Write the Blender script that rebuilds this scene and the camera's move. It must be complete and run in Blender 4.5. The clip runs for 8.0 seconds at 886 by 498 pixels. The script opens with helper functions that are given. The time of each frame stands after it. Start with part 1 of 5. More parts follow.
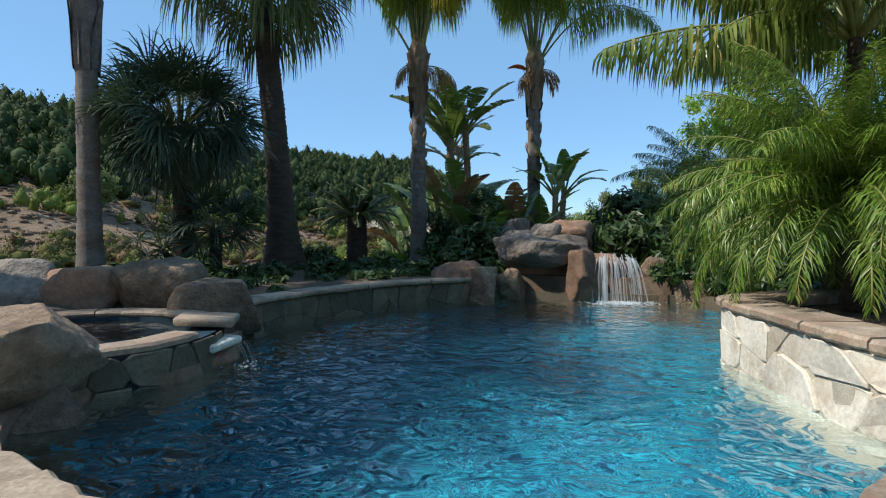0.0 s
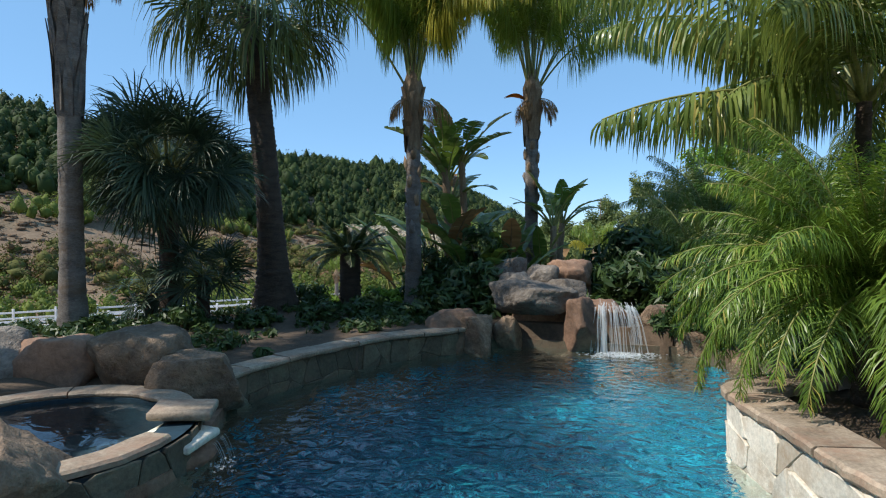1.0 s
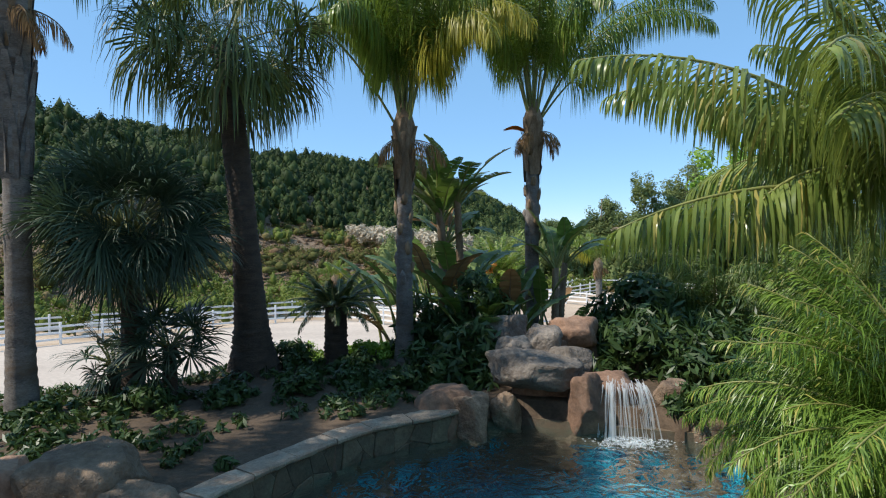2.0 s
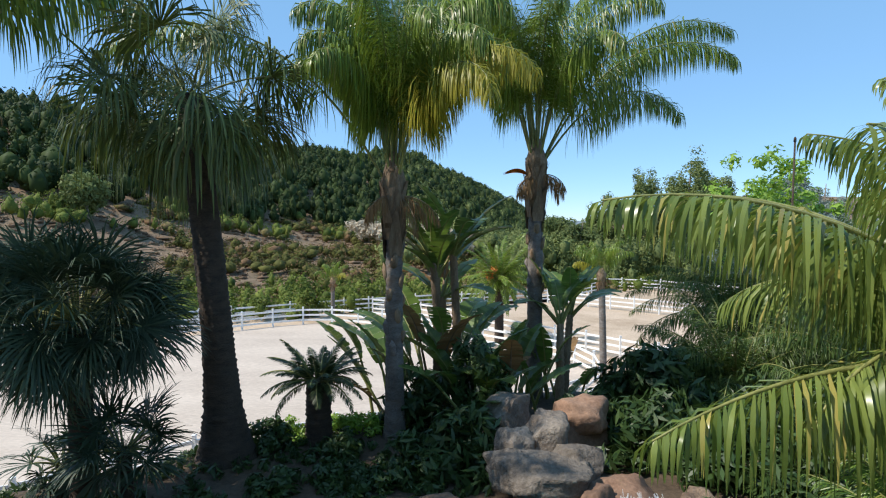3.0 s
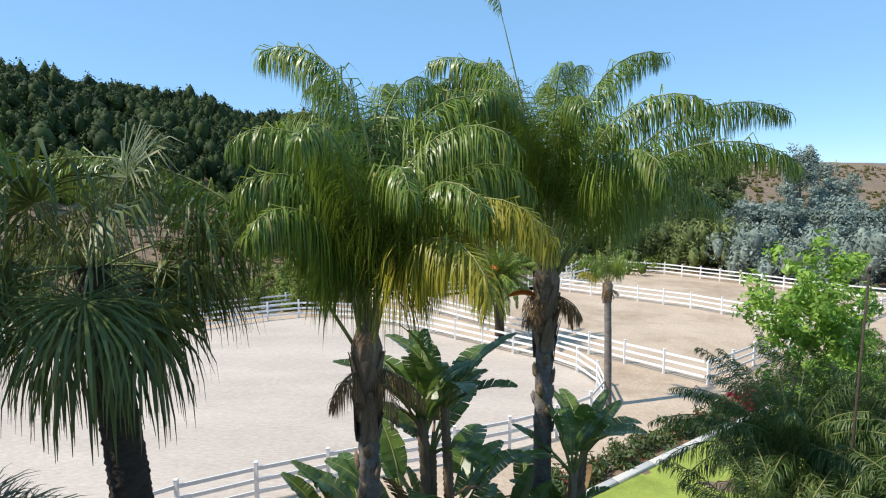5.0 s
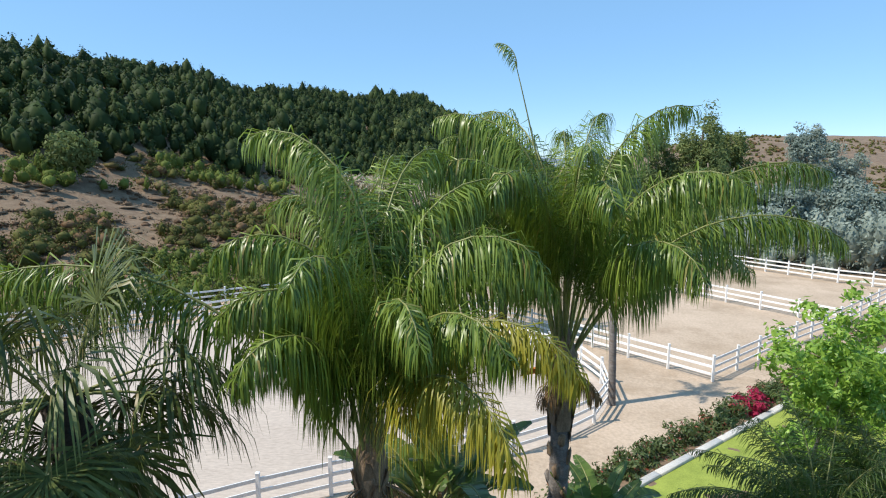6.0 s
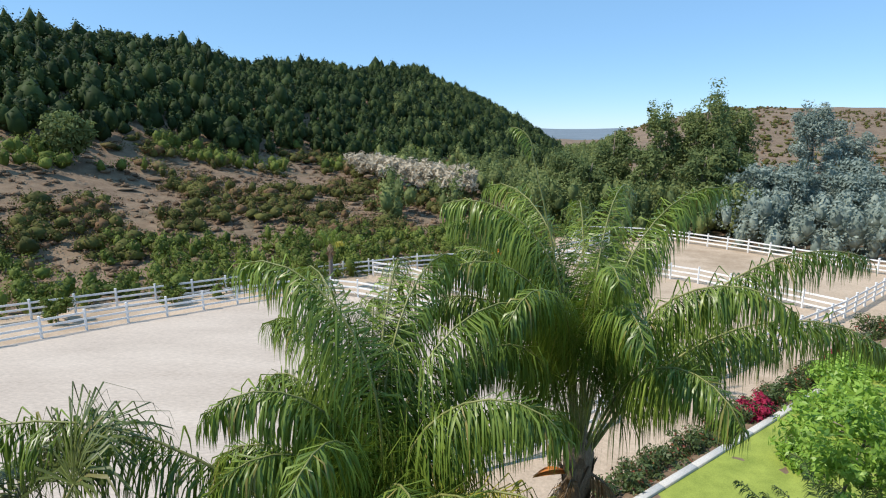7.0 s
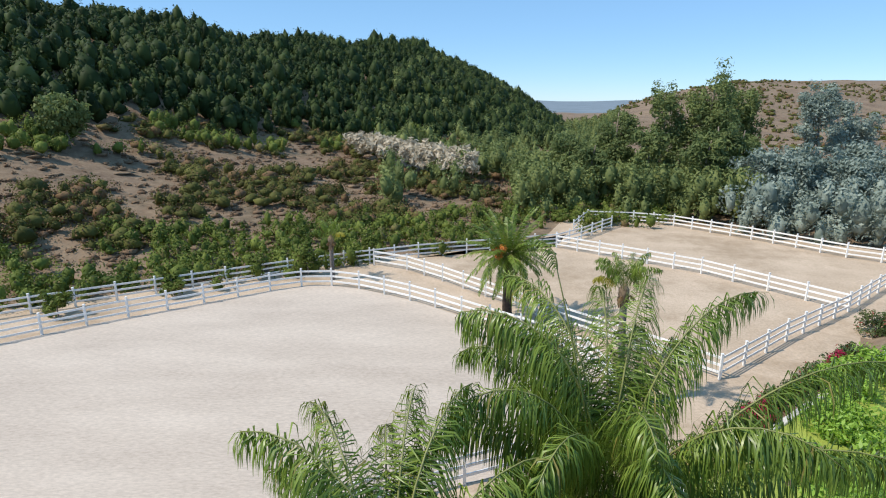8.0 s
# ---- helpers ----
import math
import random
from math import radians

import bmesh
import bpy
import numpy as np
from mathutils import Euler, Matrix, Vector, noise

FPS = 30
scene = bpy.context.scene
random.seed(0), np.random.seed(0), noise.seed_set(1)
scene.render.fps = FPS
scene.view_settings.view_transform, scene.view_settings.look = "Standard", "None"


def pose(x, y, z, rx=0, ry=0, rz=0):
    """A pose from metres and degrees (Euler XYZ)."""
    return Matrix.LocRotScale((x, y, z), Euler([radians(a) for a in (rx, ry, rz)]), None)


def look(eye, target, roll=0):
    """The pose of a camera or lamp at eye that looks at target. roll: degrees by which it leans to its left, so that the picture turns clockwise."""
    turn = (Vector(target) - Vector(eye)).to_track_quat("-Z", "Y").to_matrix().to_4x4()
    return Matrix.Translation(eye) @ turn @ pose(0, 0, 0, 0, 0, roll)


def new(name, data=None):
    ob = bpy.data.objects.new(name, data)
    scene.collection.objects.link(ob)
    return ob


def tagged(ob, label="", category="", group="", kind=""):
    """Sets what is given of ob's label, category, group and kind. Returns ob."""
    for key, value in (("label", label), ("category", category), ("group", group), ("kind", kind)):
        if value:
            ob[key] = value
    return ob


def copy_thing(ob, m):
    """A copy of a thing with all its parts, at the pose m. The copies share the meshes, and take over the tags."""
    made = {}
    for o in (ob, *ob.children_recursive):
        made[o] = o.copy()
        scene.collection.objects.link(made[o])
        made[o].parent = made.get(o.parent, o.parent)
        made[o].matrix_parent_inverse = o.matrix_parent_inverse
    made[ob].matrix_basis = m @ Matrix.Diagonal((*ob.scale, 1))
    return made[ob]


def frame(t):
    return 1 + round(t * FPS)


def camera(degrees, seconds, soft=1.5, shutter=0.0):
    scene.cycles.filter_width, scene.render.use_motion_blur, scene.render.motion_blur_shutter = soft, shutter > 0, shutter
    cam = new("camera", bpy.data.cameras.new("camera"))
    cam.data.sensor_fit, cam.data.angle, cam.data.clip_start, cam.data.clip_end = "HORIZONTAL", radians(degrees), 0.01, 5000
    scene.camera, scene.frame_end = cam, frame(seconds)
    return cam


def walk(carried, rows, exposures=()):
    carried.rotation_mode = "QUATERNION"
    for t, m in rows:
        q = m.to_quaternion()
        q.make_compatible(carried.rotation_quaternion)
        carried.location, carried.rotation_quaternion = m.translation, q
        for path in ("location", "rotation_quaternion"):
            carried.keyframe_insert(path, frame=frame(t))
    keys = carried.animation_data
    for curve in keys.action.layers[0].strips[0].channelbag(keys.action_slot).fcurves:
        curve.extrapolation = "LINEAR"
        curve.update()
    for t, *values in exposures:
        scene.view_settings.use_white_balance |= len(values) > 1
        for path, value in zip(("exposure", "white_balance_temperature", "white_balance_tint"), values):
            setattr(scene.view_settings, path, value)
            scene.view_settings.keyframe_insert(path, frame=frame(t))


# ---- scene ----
cam = camera(76.5, 8.0, soft=1.1)
PATH = [
    (0.0, 0.0, 0.0, 0.84, -0.12, -1.97),
    (0.5, 0.04, 0.06, 1.05, -0.12, -1.8),
    (1.0, 0.06, 0.21, 1.35, -0.19, -1.64),
    (1.5, 0.11, 0.51, 1.71, -0.19, -1.72),
    (3.0, 0.25, 1.67, 3.05, -0.07, -2.96),
    (3.5, 0.3, 2.09, 3.57, -0.07, -3.38),
    (4.0, 0.32, 2.52, 4.07, -0.07, -4.13),
    (4.5, 0.36, 2.93, 4.55, -0.03, -5.56),
    (5.0, 0.39, 3.35, 5.15, 0.02, -6.6),
    (5.2, 0.4, 3.51, 5.38, 0.04, -7.06),
    (6.3, 0.26, 4.27, 6.61, 0.13, -10.23),
    (6.5, 0.25, 4.41, 6.86, 0.15, -10.81),
    (7.0, 0.21, 4.77, 7.5, 0.18, -12.2),
    (7.5, 0.14, 5.13, 8.14, 0.18, -13.6),
    (8.0, 0.05, 5.51, 8.76, 0.15, -14.89),
]
walk(cam, [(t, pose(x, y, z, 90 + pitch, 0, yaw)) for t, x, y, z, yaw, pitch in PATH], exposures=[(0, 0.45), (1.5, 0.5), (3.0, 0.55), (4.5, 0.57), (5.2, 0.57), (6.5, 0.48), (8.0, 0.38)])

# ---- daylight ----
SUN_FROM = Vector((-0.967, -0.255, 0)).normalized()
SUN_HEIGHT = radians(50)
world = bpy.data.worlds.new("sky")
scene.world = world
world.use_nodes = True
sky = world.node_tree.nodes.new("ShaderNodeTexSky")
sky.sky_type, sky.sun_disc = "NISHITA", False
sky.sun_elevation, sky.sun_rotation = SUN_HEIGHT, radians(255.2)
sky.air_density, sky.dust_density, sky.ozone_density = 0.7, 0.0, 5.0
haze = world.node_tree.nodes.new("ShaderNodeMix")
haze.data_type = "RGBA"
haze.inputs[0].default_value = 0.6
haze.inputs[7].default_value = (1.3, 2.75, 4.4, 1)
world.node_tree.links.new(sky.outputs[0], haze.inputs[6])
world.node_tree.links.new(haze.outputs[2], world.node_tree.nodes["Background"].inputs[0])
world.node_tree.nodes["Background"].inputs[1].default_value = 0.15
sun = new("sun", bpy.data.lights.new("sun", "SUN"))
sun.data.energy, sun.data.angle, sun.data.color = 3.5, radians(0.53), (1.0, 0.93, 0.82)
to_sun = SUN_FROM * math.cos(SUN_HEIGHT) + Vector((0, 0, math.sin(SUN_HEIGHT)))
sun.matrix_world = look(to_sun * 60, (0, 0, 0))

# ---- materials ----


def material(name):
    m = bpy.data.materials.new(name)
    m.use_nodes = True
    nodes, links = m.node_tree.nodes, m.node_tree.links
    return m, nodes, links, nodes["Principled BSDF"]


def put(nodes, kind, **inputs):
    n = nodes.new("ShaderNode" + kind)
    for key, value in inputs.items():
        n.inputs[key.replace("_", " ")].default_value = value
    return n


def blend(nodes, links, fac, a, b, mode="MIX"):
    n = nodes.new("ShaderNodeMix")
    n.data_type, n.blend_type = "RGBA", mode
    for socket, v in ((n.inputs[0], fac), (n.inputs[6], a), (n.inputs[7], b)):
        if isinstance(v, bpy.types.NodeSocket):
            links.new(v, socket)
        elif isinstance(v, (int, float)):
            socket.default_value = v
        else:
            socket.default_value = (*v, 1)
    return n.outputs[2]


def spread(nodes, links, value, low, high):
    n = nodes.new("ShaderNodeMapRange")
    n.inputs[1].default_value, n.inputs[2].default_value = low, high
    links.new(value, n.inputs[0])
    return n.outputs[0]


def surface(name, dark, light, scale, rough=0.8, bump=0.3, stain=None, grit=8.0, varied=0.0, stretch=(1, 1, 1), depth=0.02, island=0.0):
    """Two tones mixed by broad noise, a fine grain, optional stains, relief, and a shade of its own for each piece."""
    m, nodes, links, bsdf = material(name)
    where = nodes.new("ShaderNodeTexCoord")
    mapped = nodes.new("ShaderNodeMapping")
    mapped.inputs["Scale"].default_value = stretch
    links.new(where.outputs["Object"], mapped.inputs[0])
    broad = put(nodes, "TexNoise", Scale=scale, Detail=6, Roughness=0.6)
    fine = put(nodes, "TexNoise", Scale=scale * grit, Detail=5, Roughness=0.7)
    if varied:
        own = nodes.new("ShaderNodeObjectInfo")
        shift = nodes.new("ShaderNodeVectorMath")
        shift.operation = "MULTIPLY_ADD"
        shift.inputs[1].default_value = (37, 37, 37)
        links.new(own.outputs["Random"], shift.inputs[0])
        links.new(mapped.outputs[0], shift.inputs[2])
        source = shift.outputs[0]
    else:
        source = mapped.outputs[0]
    links.new(source, broad.inputs[0])
    links.new(source, fine.inputs[0])
    colour = blend(nodes, links, spread(nodes, links, broad.outputs[0], 0.32, 0.68), dark, light)
    grain = spread(nodes, links, fine.outputs[0], 0.3, 0.7)
    colour = blend(nodes, links, 0.35, colour, blend(nodes, links, grain, tuple(0.55 * c for c in dark), tuple(min(1, 1.25 * c) for c in light)))
    if stain:
        spots = put(nodes, "TexNoise", Scale=scale * 0.43, Detail=8, Roughness=0.75)
        links.new(source, spots.inputs[0])
        colour = blend(nodes, links, spread(nodes, links, spots.outputs[0], 0.5, 0.68), colour, stain)
    if varied or island:
        if island:
            rnd = nodes.new("ShaderNodeNewGeometry").outputs["Random Per Island"]
        else:
            rnd = own.outputs["Random"]
        amount = varied or island
        shade = nodes.new("ShaderNodeMapRange")
        shade.inputs[3].default_value, shade.inputs[4].default_value = 1 - amount, 1 + amount
        links.new(rnd, shade.inputs[0])
        hue = nodes.new("ShaderNodeHueSaturation")
        links.new(shade.outputs[0], hue.inputs["Value"])
        links.new(colour, hue.inputs["Color"])
        colour = hue.outputs[0]
    links.new(colour, bsdf.inputs["Base Color"])
    bsdf.inputs["Roughness"].default_value = rough
    relief = put(nodes, "Bump", Strength=bump, Distance=depth)
    mixed = nodes.new("ShaderNodeMath")
    mixed.operation = "MULTIPLY_ADD"
    mixed.inputs[1].default_value = 0.4
    links.new(fine.outputs[0], mixed.inputs[0])
    links.new(broad.outputs[0], mixed.inputs[2])
    links.new(mixed.outputs[0], relief.inputs["Height"])
    links.new(relief.outputs[0], bsdf.inputs["Normal"])
    return m


def foliage(name, dark, light, through_colour, rough=0.45, thin=0.3, dry=None, dry_share=0.9, tone=1.3, part_own=0.6):
    """Leaves: a tone for each leaf, light that shines through, a few dry ones."""
    m, nodes, links, bsdf = material(name)
    own = nodes.new("ShaderNodeNewGeometry").outputs["Random Per Island"]
    where = nodes.new("ShaderNodeTexCoord")
    broad = put(nodes, "TexNoise", Scale=tone, Detail=3)
    links.new(where.outputs["Object"], broad.inputs[0])
    mixed = nodes.new("ShaderNodeMath")
    mixed.operation = "MULTIPLY_ADD"
    mixed.inputs[1].default_value = part_own
    links.new(own, mixed.inputs[0])
    half = nodes.new("ShaderNodeMath")
    half.operation = "MULTIPLY"
    half.inputs[1].default_value = 1 - part_own
    links.new(spread(nodes, links, broad.outputs[0], 0.34, 0.66), half.inputs[0])
    links.new(half.outputs[0], mixed.inputs[2])
    colour = blend(nodes, links, mixed.outputs[0], dark, light)
    if dry:
        colour = blend(nodes, links, spread(nodes, links, own, dry_share, dry_share + 0.04), colour, dry)
    links.new(colour, bsdf.inputs["Base Color"])
    bsdf.inputs["Roughness"].default_value = rough
    bsdf.inputs["Specular IOR Level"].default_value = 0.45 if rough < 0.6 else 0.15
    glow = nodes.new("ShaderNodeBsdfTranslucent")
    links.new(blend(nodes, links, 0.5, colour, through_colour), glow.inputs[0])
    both = nodes.new("ShaderNodeMixShader")
    both.inputs[0].default_value = thin
    links.new(bsdf.outputs[0], both.inputs[1])
    links.new(glow.outputs[0], both.inputs[2])
    links.new(both.outputs[0], nodes["Material Output"].inputs[0])
    return m


def water_material(name, tint, ripple, scale, rough=0.02, stretch=(1, 1, 1), depth=0.05):
    m, nodes, links, bsdf = material(name)
    bsdf.inputs["Base Color"].default_value = (*tint, 1)
    bsdf.inputs["Transmission Weight"].default_value = 1
    bsdf.inputs["IOR"].default_value = 1.33
    bsdf.inputs["Roughness"].default_value = rough
    where = nodes.new("ShaderNodeTexCoord")
    mapped = nodes.new("ShaderNodeMapping")
    mapped.inputs["Scale"].default_value = stretch
    links.new(where.outputs["Object"], mapped.inputs[0])
    waves = put(nodes, "TexNoise", Scale=scale, Detail=2, Roughness=0.5, Distortion=0.8)
    links.new(mapped.outputs[0], waves.inputs[0])
    relief = put(nodes, "Bump", Strength=ripple, Distance=depth)
    links.new(waves.outputs[0], relief.inputs["Height"])
    links.new(relief.outputs[0], bsdf.inputs["Normal"])
    return m


M_SOIL = surface("bed_soil", (0.05, 0.035, 0.022), (0.13, 0.09, 0.06), 3.0, 0.95, 0.6)
M_BOULDER = surface("boulder_stone", (0.14, 0.088, 0.055), (0.39, 0.285, 0.195), 2.2, 0.85, 0.9, stain=(0.1, 0.065, 0.045), varied=0.25, depth=0.08)
M_BOULDER_GREY = surface("grey_boulder_stone", (0.12, 0.098, 0.08), (0.34, 0.295, 0.25), 2.4, 0.85, 0.9, stain=(0.1, 0.07, 0.05), varied=0.25, depth=0.08)
M_BOULDER_RED = surface("red_boulder_stone", (0.15, 0.08, 0.05), (0.34, 0.21, 0.14), 2.4, 0.85, 0.5, stain=(0.12, 0.08, 0.06), varied=0.2, depth=0.05)
# Brown stone, darkened further for the shade on these walls.
M_FLAG_SHADED = surface("shaded_brown_flagstone", (0.075, 0.06, 0.04), (0.2, 0.165, 0.11), 5.0, 0.7, 0.35, stain=(0.17, 0.11, 0.07), varied=0.35)
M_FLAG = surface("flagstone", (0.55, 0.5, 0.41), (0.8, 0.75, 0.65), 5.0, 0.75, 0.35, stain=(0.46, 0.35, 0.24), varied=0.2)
M_COPING = surface("coping_stone", (0.2, 0.15, 0.105), (0.46, 0.37, 0.28), 6.0, 0.7, 0.4, stain=(0.3, 0.18, 0.12), varied=0.18)
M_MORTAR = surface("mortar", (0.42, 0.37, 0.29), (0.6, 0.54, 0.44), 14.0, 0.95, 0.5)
# Darker than M_MORTAR: the shadow on spa and bed wall painted in.
M_MORTAR_SHADED = surface("shaded_mortar", (0.07, 0.058, 0.042), (0.15, 0.125, 0.09), 12.0, 0.95, 0.5)
M_BANK = foliage("bank_palm_leaf", (0.022, 0.055, 0.012), (0.15, 0.22, 0.05), (0.18, 0.28, 0.03), 0.42, 0.25, (0.2, 0.17, 0.06), 0.96, 1.0, 0.6)
def caustic_plaster():
    """Blue mottled plaster, the ripples' caustic light painted in as bright clusters."""
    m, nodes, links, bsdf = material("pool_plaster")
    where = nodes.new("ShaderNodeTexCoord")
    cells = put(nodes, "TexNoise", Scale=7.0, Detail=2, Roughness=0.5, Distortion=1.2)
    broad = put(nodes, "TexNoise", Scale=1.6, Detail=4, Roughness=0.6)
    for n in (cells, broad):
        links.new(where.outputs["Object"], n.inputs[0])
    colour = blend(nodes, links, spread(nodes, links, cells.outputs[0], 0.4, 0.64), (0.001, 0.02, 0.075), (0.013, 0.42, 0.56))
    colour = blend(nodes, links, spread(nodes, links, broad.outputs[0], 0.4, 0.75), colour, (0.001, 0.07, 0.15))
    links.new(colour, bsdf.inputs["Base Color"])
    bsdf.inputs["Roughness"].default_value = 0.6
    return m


M_PLASTER = caustic_plaster()
M_SPA_PLASTER = surface("spa_plaster", (0.008, 0.025, 0.045), (0.02, 0.06, 0.09), 2.0, 0.6, 0.1)
M_WATER = water_material("pool_water", (0.7, 0.95, 1.0), 0.8, 6.5, stretch=(0.95, 1.1, 1), depth=0.07)
M_SPA_WATER = water_material("spa_water", (0.8, 0.95, 1.0), 0.15, 6.0)
M_TRUNK_GREY = surface("grey_palm_trunk", (0.075, 0.065, 0.06), (0.27, 0.245, 0.225), 5.0, 0.9, 0.7, stain=(0.15, 0.105, 0.07), stretch=(1, 1, 2.5), varied=0.1)
M_TRUNK_DARK = surface("dark_palm_trunk", (0.035, 0.026, 0.02), (0.1, 0.072, 0.052), 6.0, 0.95, 0.8, stretch=(1, 1, 3))
M_FIBRE = surface("palm_boot_fibre", (0.14, 0.085, 0.045), (0.36, 0.26, 0.17), 7.0, 0.95, 0.6, stretch=(3, 3, 0.6), varied=0.2)
M_PETIOLE = surface("palm_petiole", (0.13, 0.15, 0.035), (0.3, 0.3, 0.1), 5.0, 0.5, 0.1)
M_DRY = foliage("dry_palm_leaf", (0.16, 0.09, 0.04), (0.34, 0.22, 0.11), (0.4, 0.2, 0.06), 0.8, 0.25)
M_QUEEN = foliage("queen_palm_leaf", (0.04, 0.09, 0.01), (0.29, 0.38, 0.065), (0.28, 0.4, 0.035), 0.36, 0.26, (0.3, 0.24, 0.07), 0.95, 0.9, 0.65)
M_QUEEN_OLD = foliage("yellowing_palm_leaf", (0.27, 0.27, 0.03), (0.5, 0.44, 0.06), (0.5, 0.44, 0.05), 0.45, 0.35)
M_FAN = foliage("fan_palm_leaf", (0.035, 0.06, 0.013), (0.2, 0.235, 0.06), (0.14, 0.19, 0.04), 0.45, 0.2, (0.24, 0.19, 0.07), 0.9)
M_FAN_SMALL = foliage("blue_fan_palm_leaf", (0.025, 0.05, 0.028), (0.07, 0.11, 0.06), (0.08, 0.13, 0.04), 0.5, 0.15)
M_DATE = foliage("pygmy_date_leaf", (0.022, 0.065, 0.008), (0.25, 0.38, 0.065), (0.28, 0.44, 0.035), 0.36, 0.25, (0.45, 0.37, 0.1), 0.96, 3.0)
M_KENTIA = foliage("kentia_leaf", (0.06, 0.11, 0.02), (0.32, 0.38, 0.1), (0.34, 0.42, 0.06), 0.27, 0.32, (0.42, 0.36, 0.1), 0.92)
M_BANANA = foliage("paddle_leaf", (0.03, 0.07, 0.014), (0.16, 0.245, 0.055), (0.24, 0.36, 0.045), 0.36, 0.28)
M_SAGO = foliage("sago_leaf", (0.025, 0.05, 0.02), (0.08, 0.11, 0.035), (0.1, 0.14, 0.03), 0.4, 0.15)
M_SHRUB = foliage("shrub_leaf", (0.02, 0.05, 0.015), (0.07, 0.12, 0.03), (0.1, 0.16, 0.03), 0.45, 0.2)
M_BRIGHT = foliage("bright_tree_leaf", (0.156, 0.286, 0.0325), (0.39, 0.585, 0.091), (0.35, 0.5, 0.06), 0.45, 0.35)
M_FOREST = foliage("hill_tree_leaf", (0.008, 0.021, 0.007), (0.064, 0.094, 0.025), (0.062, 0.095, 0.02), 0.65, 0.14, tone=0.2, part_own=0.45)
M_EUC = foliage("eucalyptus_leaf", (0.07, 0.105, 0.04), (0.3, 0.34, 0.12), (0.22, 0.3, 0.09), 0.6, 0.3, tone=0.15, part_own=0.4)
M_EUC_BLUE = foliage("blue_gum_leaf", (0.12, 0.165, 0.14), (0.46, 0.52, 0.44), (0.28, 0.36, 0.3), 0.6, 0.3, tone=0.2, part_own=0.4)
M_SCRUB = foliage("chaparral_leaf", (0.045, 0.052, 0.014), (0.17, 0.165, 0.045), (0.1, 0.11, 0.02), 0.75, 0.12, (0.19, 0.115, 0.06), 0.78, 0.16, 0.45)
M_GREENSCRUB = foliage("green_scrub_leaf", (0.05, 0.08, 0.015), (0.22, 0.265, 0.055), (0.17, 0.24, 0.03), 0.65, 0.2, (0.22, 0.17, 0.08), 0.9, 0.2, 0.4)
M_PLUME = foliage("pale_plume", (0.42, 0.35, 0.25), (0.65, 0.57, 0.44), (0.5, 0.42, 0.3), 0.8, 0.2)
M_BRUSH = foliage("dry_brush", (0.15, 0.092, 0.058), (0.3, 0.21, 0.135), (0.2, 0.13, 0.07), 0.9, 0.1, tone=0.14, part_own=0.4)
# Bluish grey: distance haze painted into the land beyond 700 m.
M_FARLAND_HAZE = surface("hazed_far_land", (0.13, 0.17, 0.2), (0.22, 0.26, 0.3), 0.01, 0.95, 0.1)
M_BOUGAIN = foliage("bougainvillea_bract", (0.3, 0.02, 0.06), (0.55, 0.05, 0.12), (0.6, 0.05, 0.1), 0.6, 0.3)
M_HEDGE = foliage("hedge_leaf", (0.045, 0.08, 0.02), (0.13, 0.16, 0.05), (0.14, 0.18, 0.04), 0.5, 0.2, (0.3, 0.08, 0.05), 0.9)
M_FRUIT = surface("date_fruit", (0.5, 0.14, 0.02), (0.7, 0.25, 0.04), 6.0, 0.6, 0.2)
M_FENCE = surface("white_vinyl", (0.82, 0.81, 0.78), (0.9, 0.89, 0.87), 3.0, 0.45, 0.03)
M_SAND = surface("arena_sand", (0.44, 0.36, 0.295), (0.61, 0.515, 0.43), 0.22, 0.95, 0.4, grit=30, stretch=(0.5, 1.6, 1), depth=0.06)
M_DIRT = surface("paddock_dirt", (0.42, 0.315, 0.22), (0.6, 0.465, 0.345), 0.3, 0.95, 0.4, grit=22, stain=(0.34, 0.245, 0.16), depth=0.06)
M_LAWN = surface("lawn_turf", (0.18, 0.235, 0.03), (0.38, 0.43, 0.075), 1.1, 0.9, 0.8, grit=24, depth=0.04)
M_CURB = surface("curb_concrete", (0.5, 0.47, 0.42), (0.66, 0.63, 0.58), 4.0, 0.85, 0.2)
M_BARK = surface("tree_bark", (0.16, 0.12, 0.09), (0.34, 0.28, 0.22), 4.0, 0.9, 0.5, stretch=(1, 1, 0.4))
M_FOAM, _n, _l, _b = material("white_water")
_b.inputs["Base Color"].default_value = (0.85, 0.9, 0.93, 1)
_b.inputs["Roughness"].default_value = 0.3
_b.inputs["Alpha"].default_value = 0.4


